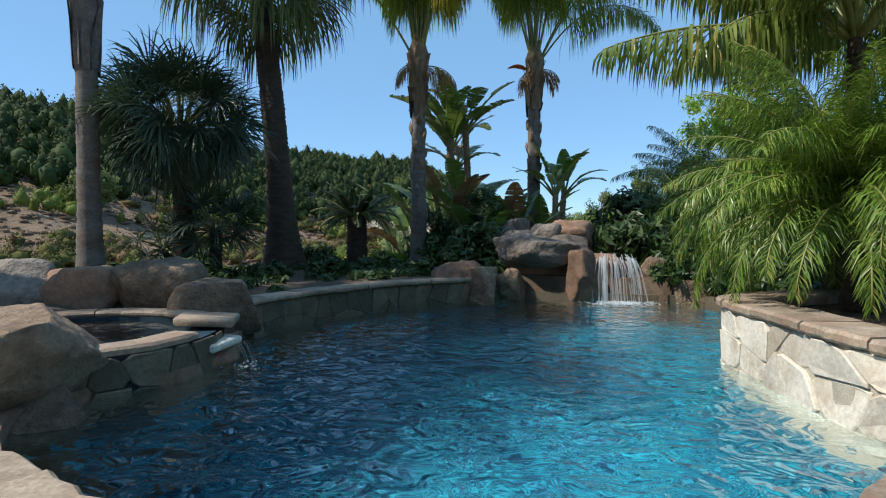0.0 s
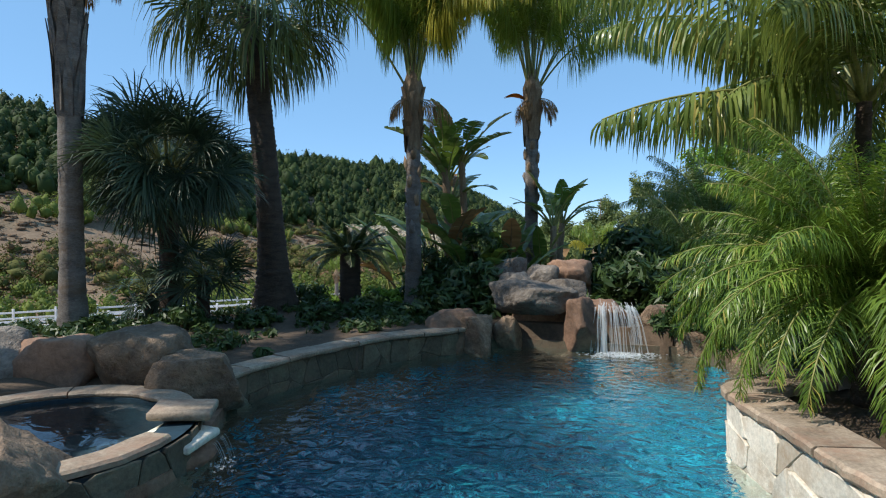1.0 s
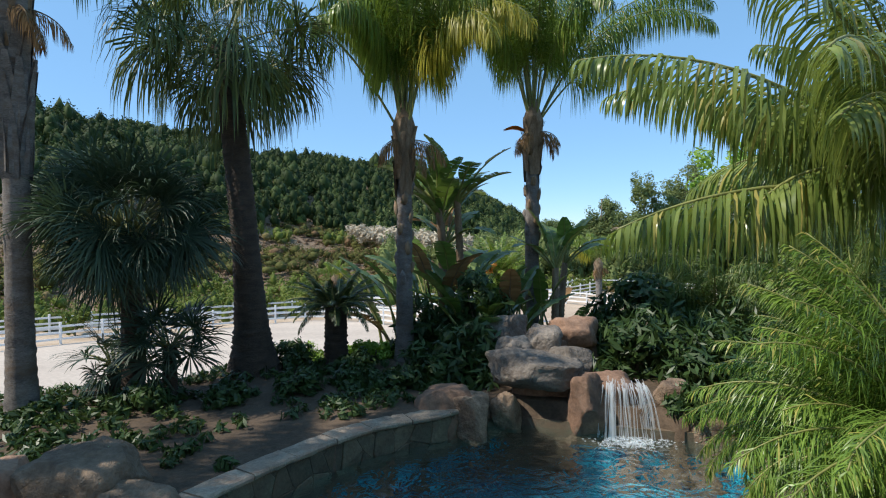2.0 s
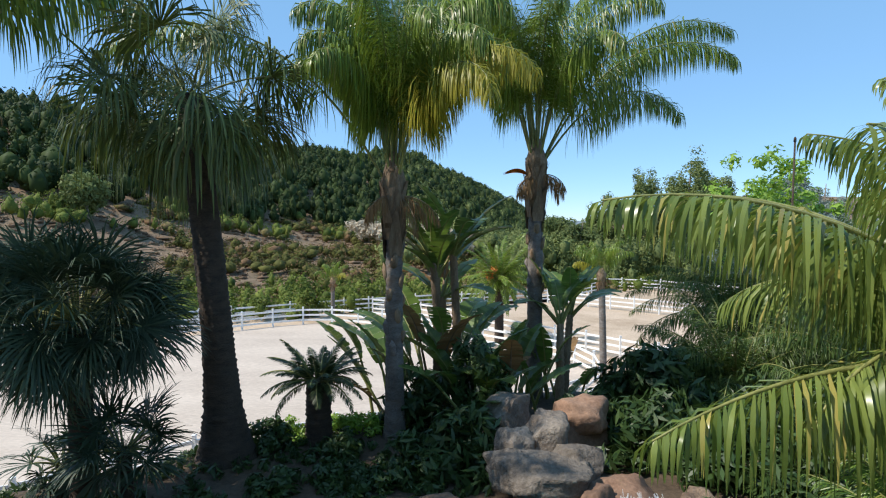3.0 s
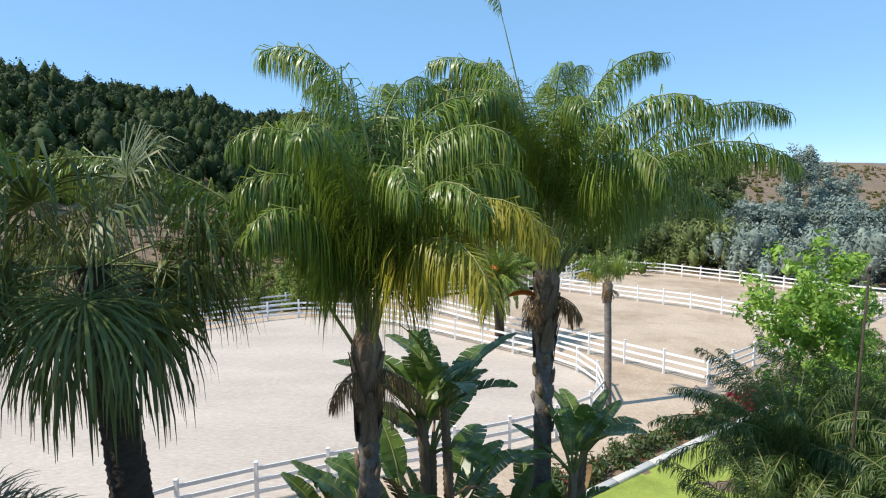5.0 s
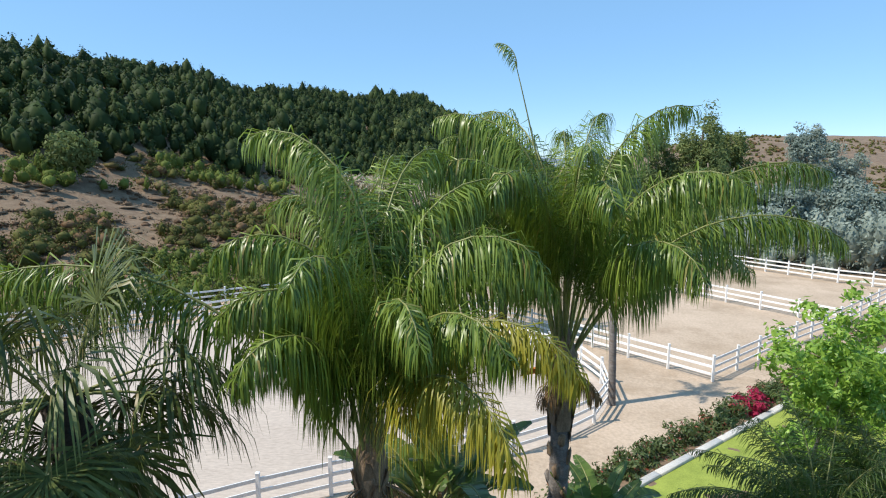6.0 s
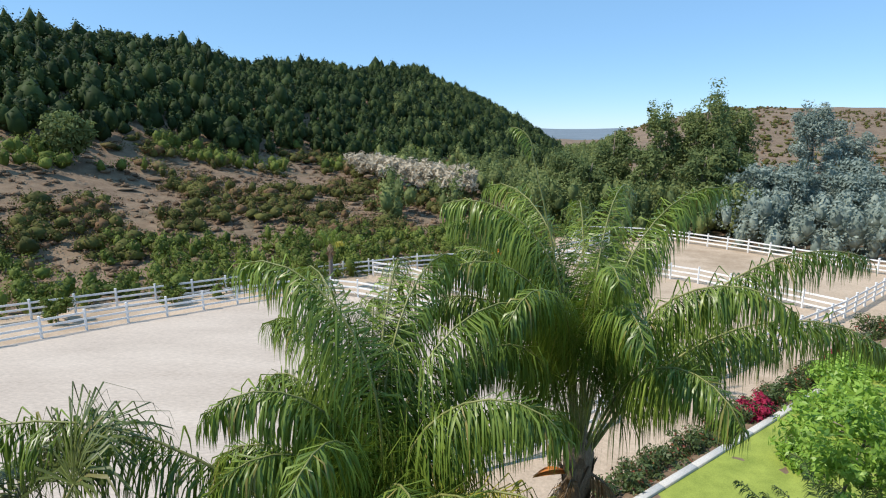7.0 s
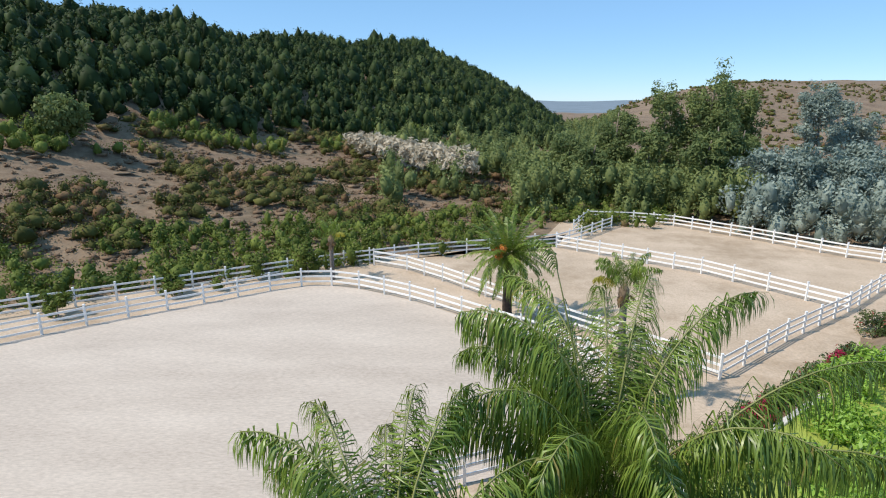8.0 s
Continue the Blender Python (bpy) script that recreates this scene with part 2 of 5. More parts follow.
def hill_ground():
    m, nodes, links, bsdf = material("hillside_ground")
    where = nodes.new("ShaderNodeTexCoord")
    broad = put(nodes, "TexNoise", Scale=0.06, Detail=7, Roughness=0.65)
    fine = put(nodes, "TexNoise", Scale=0.7, Detail=8, Roughness=0.75)
    spots = put(nodes, "TexNoise", Scale=0.16, Detail=5, Roughness=0.6)
    for n in (broad, fine, spots):
        links.new(where.outputs["Object"], n.inputs[0])
    earth = blend(nodes, links, spread(nodes, links, broad.outputs[0], 0.35, 0.65), (0.13, 0.075, 0.045), (0.3, 0.21, 0.13))
    earth = blend(nodes, links, spread(nodes, links, spots.outputs[0], 0.52, 0.68), earth, (0.11, 0.085, 0.045))
    earth = blend(nodes, links, spread(nodes, links, fine.outputs[0], 0.42, 0.75), earth, (0.38, 0.28, 0.18), "MIX")
    earth = blend(nodes, links, 0.3, earth, (0.15, 0.095, 0.06))
    links.new(earth, bsdf.inputs["Base Color"])
    bsdf.inputs["Roughness"].default_value = 0.95
    relief = put(nodes, "Bump", Strength=0.5, Distance=0.4)
    links.new(fine.outputs[0], relief.inputs["Height"])
    links.new(relief.outputs[0], bsdf.inputs["Normal"])
    return m


M_GROUND = hill_ground()

# ---- mesh tools ----


class Shape:
    """Vertices, faces and a material number for each face."""

    def __init__(self):
        self.v, self.f, self.m = [], [], []

    def add(self, verts, faces, mat=0):
        base = len(self.v)
        self.v.extend(tuple(map(float, p)) for p in verts)
        self.f.extend(tuple(base + i for i in face) for face in faces)
        self.m.extend([mat] * len(faces))
        return self

    def mesh(self, name, mats, smooth=True):
        me = bpy.data.meshes.new(name)
        me.from_pydata(self.v, [], self.f)
        for m in mats:
            me.materials.append(m)
        me.polygons.foreach_set("material_index", self.m)
        me.polygons.foreach_set("use_smooth", [smooth] * len(self.f))
        me.update()
        return me


def part(name, shape, mats, parent=None, label="", at=None, smooth=True):
    """Links a Shape or a ready mesh as one object, under a thing or a part."""
    me = shape if isinstance(shape, bpy.types.Mesh) else shape.mesh(name, mats if isinstance(mats, (list, tuple)) else [mats], smooth)
    ob = new(name, me)
    ob.parent = parent
    if at is not None:
        ob.matrix_basis = at
    return tagged(ob, label)


def thing(name, label, category, at=None, group="", kind=""):
    ob = new(name)
    ob.empty_display_size = 0.2
    if at is not None:
        ob.matrix_basis = at
    return tagged(ob, label, category, group, kind)


def box(sx, sy, sz, bevel=0.0, at=(0, 0, 0)):
    """A box with its base's middle at the given place, its edges rounded."""
    bm = bmesh.new()
    bmesh.ops.create_cube(bm, size=1)
    bmesh.ops.scale(bm, vec=(sx, sy, sz), verts=bm.verts)
    if bevel:
        bmesh.ops.bevel(bm, geom=bm.edges[:], offset=bevel, segments=1, affect="EDGES")
    s = Shape().add([(v.co.x + at[0], v.co.y + at[1], v.co.z + at[2] + sz / 2) for v in bm.verts], [[v.index for v in f.verts] for f in bm.faces])
    bm.free()
    return s


def tube(points, radii, sides=10, mat=0, into=None, rough=0.0, rnd=random):
    """A tube along points, closed at both ends."""
    s = into or Shape()
    pts = [Vector(p) for p in points]
    verts, faces = [], []
    for i, (p, r) in enumerate(zip(pts, radii)):
        d = (pts[min(i + 1, len(pts) - 1)] - pts[max(i - 1, 0)]).normalized()
        a = d.cross(Vector((0, 1, 0.01)) if abs(d.y) < 0.9 else Vector((1, 0, 0))).normalized()
        b = d.cross(a)
        for k in range(sides):
            q = 2 * math.pi * k / sides
            rr = r * (1 + rough * (rnd.random() - 0.5))
            verts.append(p + (a * math.cos(q) + b * math.sin(q)) * rr)
    for i in range(len(pts) - 1):
        for k in range(sides):
            j = (k + 1) % sides
            faces.append((i * sides + k, i * sides + j, (i + 1) * sides + j, (i + 1) * sides + k))
    faces.append(tuple(range(sides))[::-1])
    faces.append(tuple((len(pts) - 1) * sides + k for k in range(sides)))
    return s.add(verts, faces, mat)


def unit(a):
    return a / np.maximum(np.linalg.norm(a, axis=-1, keepdims=True), 1e-9)


def strips(s, nodes_, widths, side, mat):
    """Leaf blades: nodes_ (n, k, 3) along each, half widths (n, k), side (n, k, 3)."""
    n, k, _ = nodes_.shape
    left, right = nodes_ - side * widths[..., None], nodes_ + side * widths[..., None]
    verts = np.stack([left, right], 2).reshape(-1, 3)
    faces = [(i * 2 * k + 2 * j, i * 2 * k + 2 * j + 1, i * 2 * k + 2 * j + 3, i * 2 * k + 2 * j + 2) for i in range(n) for j in range(k - 1)]
    return s.add(verts.tolist(), faces, mat)


def feather(rng, length, rise, bend, leaflets, leaf_len, leaf_width, sag=0.5, forward=0.6, lift=0.25, stem=0.12, thick=0.012, twist=0.0, full=0.35, arch=1.25, plume=0.18, bits=3):
    """A feather-shaped palm leaf that grows along +x: a midrib with a row of leaflets on each side."""
    s, k = Shape(), 16
    q = np.linspace(0, 1, k)
    e = rise - bend * q**arch
    step = np.stack([np.cos(e), 0.25 * twist * q, np.sin(e)], 1)
    rib = np.vstack([[0, 0, 0], np.cumsum(unit(step) * length / (k - 1), 0)[:-1]])
    tube(rib, thick * (1 - 0.85 * q) + 0.002, 5, 0, s)
    n = leaflets
    p = stem + (1 - stem) * np.linspace(0, 1, n) ** 0.95
    p = np.clip(p + rng.normal(0, 0.25 / n, n), stem, 0.999)
    for sign in (-1, 1):
        b = np.stack([np.interp(p, q, rib[:, c]) for c in range(3)], 1)
        t = unit(np.stack([np.interp(p, q, step[:, c]) for c in range(3)], 1))
        side = np.stack([0 * p, sign + 0 * p, 0 * p], 1)
        up = np.cross(t, np.array([0, 1, 0.0])) * -1
        d = unit(t * (forward + 0.5 * p[:, None]) + side + up * (lift + rng.normal(0, plume, n))[:, None] + rng.normal(0, 0.09 + 0.22 * (plume > 0.3), (n, 3)))
        size = leaf_len * (full + (1 - full) * np.sin(np.pi * np.clip(0.15 + p * 0.8, 0, 1)) ** 0.7) * (1 - 0.45 * p**3) * rng.uniform(0.85, 1.1, n)
        nodes_ = [b]
        ways = [d]
        for j in range(bits):
            d = unit(d + np.array([0, 0, -1.0]) * (sag * 4 / bits * (0.35 + 0.55 * j * 4 / bits) * rng.uniform(0.6, 1.4, n))[:, None])
            nodes_.append(nodes_[-1] + d * (size / bits)[:, None])
            ways.append(d)
        nodes_, ways = np.stack(nodes_, 1), np.stack(ways, 1)
        across = unit(t[:, None] - (t[:, None] * ways).sum(-1, keepdims=True) * ways + rng.normal(0, 0.15, (n, 1, 3)))
        widths = np.interp(np.linspace(0, 4, bits + 1), range(5), [0.35, 1, 0.9, 0.6, 0.06])[None] * leaf_width * rng.uniform(0.8, 1.15, n)[:, None]
        strips(s, nodes_, widths, across, 1)
    return s


def fan(rng, stem, rise, bend, radius, rays=26, droop=0.5, arc=2.3, split=0.4, thick=0.014, turn=0.3):
    """A fan-shaped palm leaf along +x: a stalk and rays joined near the hub, free and drooping at the tips."""
    s, k = Shape(), 7
    q = np.linspace(0, 1, k)
    e = rise - bend * q
    rib = np.vstack([[0, 0, 0], np.cumsum(np.stack([np.cos(e), 0 * e, np.sin(e)], 1) * stem / (k - 1), 0)[:-1]])
    tube(rib, thick * (1 - 0.4 * q), 5, 0, s)
    hub, e1 = rib[-1], rise - bend + rng.normal(0, 0.25)
    t, up, side = np.array([math.cos(e1), 0, math.sin(e1)]), np.array([-math.sin(e1), 0, math.cos(e1)]), np.array([0, 1.0, 0])
    roll = rng.normal(0, turn)
    side, up = math.cos(roll) * side + math.sin(roll) * up, math.cos(roll) * up - math.sin(roll) * side
    a = np.linspace(-arc, arc, rays)
    cup = 0.25
    d = np.cos(a)[:, None] * t + np.sin(a)[:, None] * side + cup * (1 - np.cos(a))[:, None] * up
    d = unit(d + rng.normal(0, 0.06, d.shape))
    across0 = unit(-np.sin(a)[:, None] * t + np.cos(a)[:, None] * side)
    reach = radius * (1 - 0.22 * (np.abs(a) / arc) ** 2) * rng.uniform(0.8, 1.1, rays)
    nodes_, way = [hub + 0 * d], d
    for j, r in enumerate((0.28, 0.55, 0.8, 1.0)):
        way = unit(way + np.array([0, 0, -1.0]) * (droop * (0, 0.2, 0.5, 0.9)[j] * rng.uniform(0.2, 2.0, rays))[:, None])
        nodes_.append(nodes_[-1] + way * (reach * (0.28, 0.27, 0.25, 0.2)[j])[:, None])
    nodes_ = np.stack(nodes_, 1)
    gap = arc / rays
    w = np.stack([0.004 + 0 * a, 0.27 * reach * gap, split * reach * gap, 0.55 * split * reach * gap, 0.002 + 0 * a], 1) * rng.uniform(0.75, 1.1, (rays, 1))
    strips(s, nodes_, w, np.repeat(across0[:, None], 5, 1), 1)
    return s


def paddle(rng, stem, rise, bend, length, width, torn=0.5):
    """A broad paddle-shaped leaf on a long stalk, its blade folded along the midrib and torn between the veins."""
    s, k = Shape(), 9
    q = np.linspace(0, 1, k)
    e = rise - 0.25 * bend * q
    rib = np.vstack([[0, 0, 0], np.cumsum(np.stack([np.cos(e), 0 * e, np.sin(e)], 1) * stem / (k - 1), 0)[:-1]])
    n = 15
    qb = np.linspace(0, 1, n)
    eb = e[-1] - bend * qb
    mid = rib[-1] + np.vstack([[0, 0, 0], np.cumsum(np.stack([np.cos(eb), 0 * eb, np.sin(eb)], 1) * length / (n - 1), 0)[:-1]])
    tube(np.vstack([rib, mid[1:]]), np.r_[np.linspace(0.03, 0.016, k), np.linspace(0.015, 0.003, n - 1)], 5, 0, s)
    half = width / 2 * np.sin(np.pi * (0.06 + 0.9 * qb) ** 0.85) ** 0.65
    up = np.stack([-np.sin(eb), 0 * eb, np.cos(eb)], 1)
    for sign in (-1, 1):
        hang = rng.uniform(-0.15, 0.25)
        for j in range(n - 1):
            rip = torn * rng.uniform(0.0, 0.35) if rng.random() < torn else 0.0
            fall = hang + rng.normal(0, 0.12 * torn)
            edge = []
            for i, cut in ((j, rip), (j + 1, rip)):
                for r in (0.0, 0.55, 1.0):
                    shift = (0.5 - (i - j)) * cut * length / n * r
                    fold = 0.22 * r - fall * r * r
                    edge.append(mid[i] + np.array([shift * math.cos(eb[i]), sign * half[i] * r, shift * math.sin(eb[i])]) + up[i] * half[i] * fold)
            s.add(edge, [(0, 1, 4, 3), (1, 2, 5, 4)], 1)
    return s


def clumps(rng, centres, spread_, size, per, flat=0.0, long=1.0):
    """Leaf clusters: per little leaves round each centre, as bent quads."""
    c = np.repeat(np.asarray(centres, float), per, 0)
    r = np.repeat(np.asarray(spread_, float).reshape(-1, 1) * np.ones((len(centres), 1)), per, 0)
    d = unit(rng.normal(0, 1, c.shape))
    p = c + d * r * rng.uniform(0.35, 1.0, (len(c), 1)) * np.array([1, 1, 1 - flat])
    n = unit(d + np.array([0, 0, 0.25]) + rng.normal(0, 0.42, c.shape))
    a = unit(np.cross(n, rng.normal(0, 1, c.shape)))
    b = np.cross(n, a)
    h = np.repeat(np.asarray(size, float).reshape(-1, 1) * np.ones((len(centres), 1)), per, 0) * rng.uniform(0.6, 1.25, (len(c), 1)) / 2
    verts = np.stack([p - a * h * long, p - b * h * 0.6, p + a * h * long, p + b * h * 0.6], 1).reshape(-1, 3)
    return verts


def quads(name, verts, mats, which=None):
    """A mesh of separate quads, four vertices each."""
    n = len(verts) // 4
    me = bpy.data.meshes.new(name)
    me.vertices.add(len(verts))
    me.vertices.foreach_set("co", np.asarray(verts, np.float32).ravel())
    me.loops.add(4 * n)
    me.loops.foreach_set("vertex_index", np.arange(4 * n, dtype=np.int32))
    me.polygons.add(n)
    me.polygons.foreach_set("loop_start", np.arange(0, 4 * n, 4, dtype=np.int32))
    for m in mats:
        me.materials.append(m)
    if which is not None:
        me.polygons.foreach_set("material_index", np.asarray(which, np.int32))
    me.update(calc_edges=True)
    return me


def rock(seed, size, detail=4, rugged=0.4, flat_top=0.0, block=2.0):
    """A weathered boulder: a ball or block cut by random planes, then roughened."""
    rnd = random.Random(seed)
    bm = bmesh.new()
    bmesh.ops.create_icosphere(bm, subdivisions=detail, radius=1)
    planes = []
    for _ in range(15):
        d = Vector((rnd.gauss(0, 1), rnd.gauss(0, 1), rnd.gauss(0, 0.8))).normalized()
        planes.append((d, rnd.uniform(0.45, 0.8)))
    if flat_top:
        planes.append((Vector((0.05, -0.05, 1)).normalized(), flat_top))
    off = Vector((seed * 3.7, seed * 1.3, seed * 2.1))
    verts = []
    for v in bm.verts:
        p = v.co.copy()
        p *= (1.0 if block <= 2 else 0.86) / (abs(p.x) ** block + abs(p.y) ** block + abs(p.z) ** block) ** (1 / block)
        for d, h in planes:
            over = p.dot(d) - h * (1.0 if block <= 2 else 1.22)
            if over > 0:
                p -= d * over * 0.93
        p *= 1 + rugged * 0.5 * noise.noise(p * 1.6 + off) + rugged * 0.25 * noise.noise(p * 4.5 + off) + 0.06 * noise.noise(p * 9 + off)
        verts.append((1.14 * p.x * size[0], 1.14 * p.y * size[1], 1.14 * p.z * size[2]))
    s = Shape().add(verts, [[v.index for v in f.verts] for f in bm.faces])
    bm.free()
    return s


def smooth_line(points, step, closed=False):
    """Points at even steps along a smooth curve through the given ones."""
    p = [Vector((*q, 0)[:3]) for q in points]
    n = len(p)
    out = []
    for i in range(n if closed else n - 1):
        get = (lambda k: p[k % n]) if closed else (lambda k: p[min(max(k, 0), n - 1)])
        a, b, c, d = get(i - 1), get(i), get(i + 1), get(i + 2)
        for k in range(24):
            t = k / 24
            out.append(0.5 * (2 * b + (c - a) * t + (2 * a - 5 * b + 4 * c - d) * t * t + (3 * b - a - 3 * c + d) * t**3))
    out.append(p[0] if closed else p[-1])
    length = [0.0]
    for a, b in zip(out, out[1:]):
        length.append(length[-1] + (b - a).length)
    count = max(2, round(length[-1] / step))
    at = np.linspace(0, length[-1], count + 1)
    xy = np.stack([np.interp(at, length, [q[c] for q in out]) for c in range(3)], 1)
    return xy[:-1] if closed else xy

# ---- ground ----
POOL = [(-0.95, 1.48), (-0.3, 1.15), (0.45, 1.12), (1.05, 1.42), (1.5, 1.8), (1.77, 2.2), (1.78, 2.9), (1.8, 3.55), (2.0, 3.8), (2.6, 4.0),
        (3.2, 4.5), (3.35, 5.4), (2.95, 6.25), (2.2, 6.5), (1.4, 6.75), (0.9, 6.9), (0.45, 6.7), (0.12, 6.39), (-0.5, 6.02), (-1.0, 5.43),
        (-1.5, 4.64), (-1.55, 4.1), (-1.42, 3.6), (-1.44, 3.1), (-1.72, 2.75), (-1.8, 2.3), (-1.5, 1.85)]
SPA_MIDDLE, SPA_RADIUS = (-2.3, 3.42), 0.86
ARENA_Z = -5.68
LAWN_Z = -4.55
CURB_FROM, CURB_WAY = np.array([6.0, 20.7]), np.array([0.814, 0.581])

# The skyline of the hills: sideways slope, upward slope, and the ridge's distance behind the outer fence.
SKYLINE = [(-3.0, 0.16, 90), (-1.4, 0.2, 95), (-0.75, 0.18, 112), (-0.66, 0.158, 122), (-0.56, 0.15, 135), (-0.49, 0.138, 145), (-0.42, 0.13, 158), (-0.355, 0.106, 172),
           (-0.22, 0.104, 198), (-0.14, 0.096, 208), (-0.045, 0.096, 215), (-0.016, 0.079, 218), (0.05, 0.055, 222), (0.11, 0.025, 226),
           (0.16, -0.003, 230), (0.2, -0.024, 240), (0.25, -0.02, 260), (0.31, 0.004, 300), (0.41, 0.03, 330), (0.5, 0.047, 340), (0.76, 0.055, 340), (3.0, 0.06, 320)]


def inside(x, y, loop):
    hit = np.zeros(np.shape(x), bool)
    for (ax, ay), (bx, by) in zip(loop, loop[1:] + loop[:1]):
        cross = (ay > y) != (by > y)
        hit ^= cross & (x < (bx - ax) * (y - ay) / (by - ay + 1e-12) + ax)
    return hit


def ease(v, a, b):
    t = np.clip((v - a) / (b - a), 0, 1)
    return t * t * (3 - 2 * t)


def beyond_fence(x, y):
    return -(x + 28) * 0.447 + (y - 43) * 0.894


def waves(x, y, s):
    return np.sin(x * s + 1.3 * np.sin(y * s * 0.7)) * np.cos(y * s * 1.13 + 0.9 * np.sin(x * s * 0.6))


def ground_height(x, y):
    x, y = np.asarray(x, float), np.asarray(y, float)
    # the terrace with the pool and its planting beds
    z = 0.06 + 0.2 * np.maximum(ease(y, 4.0, 4.8), ease(-x, 2.2, 3.2) * ease(y, 1.5, 4.0)) + 0.03 * waves(x, y, 2.2)
    # the bank below it, and the lawn with its curb
    crest = np.interp(x, [-8, -6, -4.5, -2.4, -1, 1.2], [5.2, 5.9, 6.9, 8.3, 8.8, 10.6])
    left_bank = -5.95 * ease(y, crest, crest + 4.6)
    over = (x - CURB_FROM[0]) * CURB_WAY[1] - (y - CURB_FROM[1]) * CURB_WAY[0]
    along = (x - CURB_FROM[0]) * CURB_WAY[0] + (y - CURB_FROM[1]) * CURB_WAY[1]
    right_bank = -5.95 + (5.95 - 4.8) * ease(over, -2.2, -0.25) + 4.8 * ease(over, 8.6, 14.0)
    t = ease(along, -4.5, 0.5)
    z = z + left_bank * (1 - t) + right_bank * t
    # the valley's far side
    d = beyond_fence(x, y)
    u = (x - 0.25) / np.maximum(y - 4.4, 0.5)
    up, ridge = np.interp(u, [s[0] for s in SKYLINE], [s[1] for s in SKYLINE]), np.interp(u, [s[0] for s in SKYLINE], [s[2] for s in SKYLINE])
    ridge_y = (ridge + 28 * 0.447 + 43 * 0.894 + 0.447 * 0.25 - 0.447 * u * 4.4) / np.maximum(0.894 - 0.447 * u, 0.25)
    top = 6.86 + up * (np.minimum(ridge_y, 500) - 4.4) - 4.0
    foot = 0.36 * ridge
    foot_z = np.interp(u, [-0.78, -0.58, -0.36, -0.19, 0.0, 0.15, 0.3], [5.0, 3.6, 1.8, 0.0, -2.0, -4.0, -5.5])
    rise = np.where(d < foot, ARENA_Z + (foot_z - ARENA_Z) * np.clip((d - 6) / np.maximum(foot - 6, 1), 0, 1) ** 1.15,
                    foot_z + (top - foot_z) * np.sin(np.clip((d - foot) / (ridge - foot), 0, 1) * np.pi / 2) ** 1.05)
    past = np.clip(d - ridge, 0, None)
    rise = np.where(past > 0, np.maximum(top - past * 0.25, np.minimum(top, -8 + 0.004 * past)), rise)
    rough = (0.5 * waves(x, y, 0.11) + 0.25 * waves(x + 7, y, 0.31)) * ease(d, 8, 40)
    far = ease(d, 0, 6) * (y > 10)
    z = z * (1 - far) + (rise + rough) * far
    # rolling land behind and beside, out of the valley
    z = np.where((y <= 10) & (np.hypot(x, y) > 30), 0.0, z)
    return z


def ground_sheet():
    n, cx, cy = 420, 0.4, 4.0
    radii = [0.25]
    while radii[-1] < 4600:
        radii.append(radii[-1] * (1.045 if radii[-1] < 60 else 1.03 if radii[-1] < 500 else 1.12))
    a = np.linspace(0, 2 * np.pi, n, endpoint=False)
    x, y = cx + np.outer(radii, np.cos(a)), cy + np.outer(radii, np.sin(a))
    z = ground_height(x, y)
    hole = inside(x, y, POOL) | (np.hypot(x - SPA_MIDDLE[0], y - SPA_MIDDLE[1]) < SPA_RADIUS) | ((x > 1.75) & (x < 4.4) & (y > 1.9) & (y < 4.6))
    z = np.where(hole, -2.2, z)
    verts = np.vstack([[[cx, cy, -2.2]], np.stack([x, y, z], -1).reshape(-1, 3)])
    faces = [(0, 1 + k, 1 + (k + 1) % n) for k in range(n)]
    for i in range(len(radii) - 1):
        p, q = 1 + i * n, 1 + (i + 1) * n
        faces += [(p + k, q + k, q + (k + 1) % n, p + (k + 1) % n) for k in range(n)]
    s = Shape()
    s.v, s.f = verts.tolist(), faces
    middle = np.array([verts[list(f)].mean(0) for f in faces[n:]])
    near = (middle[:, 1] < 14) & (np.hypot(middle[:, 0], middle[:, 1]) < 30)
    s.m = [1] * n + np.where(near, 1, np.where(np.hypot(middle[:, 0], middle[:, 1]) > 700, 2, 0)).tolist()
    tagged(part("ground", s, [M_GROUND, M_SOIL, M_FARLAND_HAZE]), "brown dry valley floor and hillsides round a planted terrace", "ground", kind="structure")


ground_sheet()


def flat_sheet(name, outline, z, mat, label, cells=1.5):
    """A slightly uneven sheet that fills an outline."""
    bm = bmesh.new()
    vs = [bm.verts.new((x, y, z)) for x, y in outline]
    bm.faces.new(vs)
    bmesh.ops.triangulate(bm, faces=bm.faces[:])
    s = Shape().add([v.co for v in bm.verts], [[v.index for v in f.verts] for f in bm.faces])
    bm.free()
    return tagged(part(name, s, mat), label, "ground", kind="structure")


ARENA = [(-44, 24.5), (-34.0, 31.5), (-26.5, 37.6), (-22.6, 40.7), (-18.8, 43.3), (-13.9, 46.8), (-11.8, 47.9), (-10.2, 48.4), (-8.6, 48.1), (-6.45, 47.3), (-3.4, 45.4),
         (-1.0, 43.6), (3.9, 39.2), (7.0, 36.4), (8.4, 34.0), (8.6, 31.0), (7.8, 29.0), (6.3, 27.1), (3.0, 25.1), (-1.8, 23.2), (-5.9, 21.4), (-8.4, 20.1), (-18, 15.5)]
arena_loop = [tuple(p[:2]) for p in smooth_line(ARENA, 0.8, True)]
flat_sheet("arena_floor", arena_loop, ARENA_Z + 0.05, M_SAND, "pale raked sand floor of a riding arena")
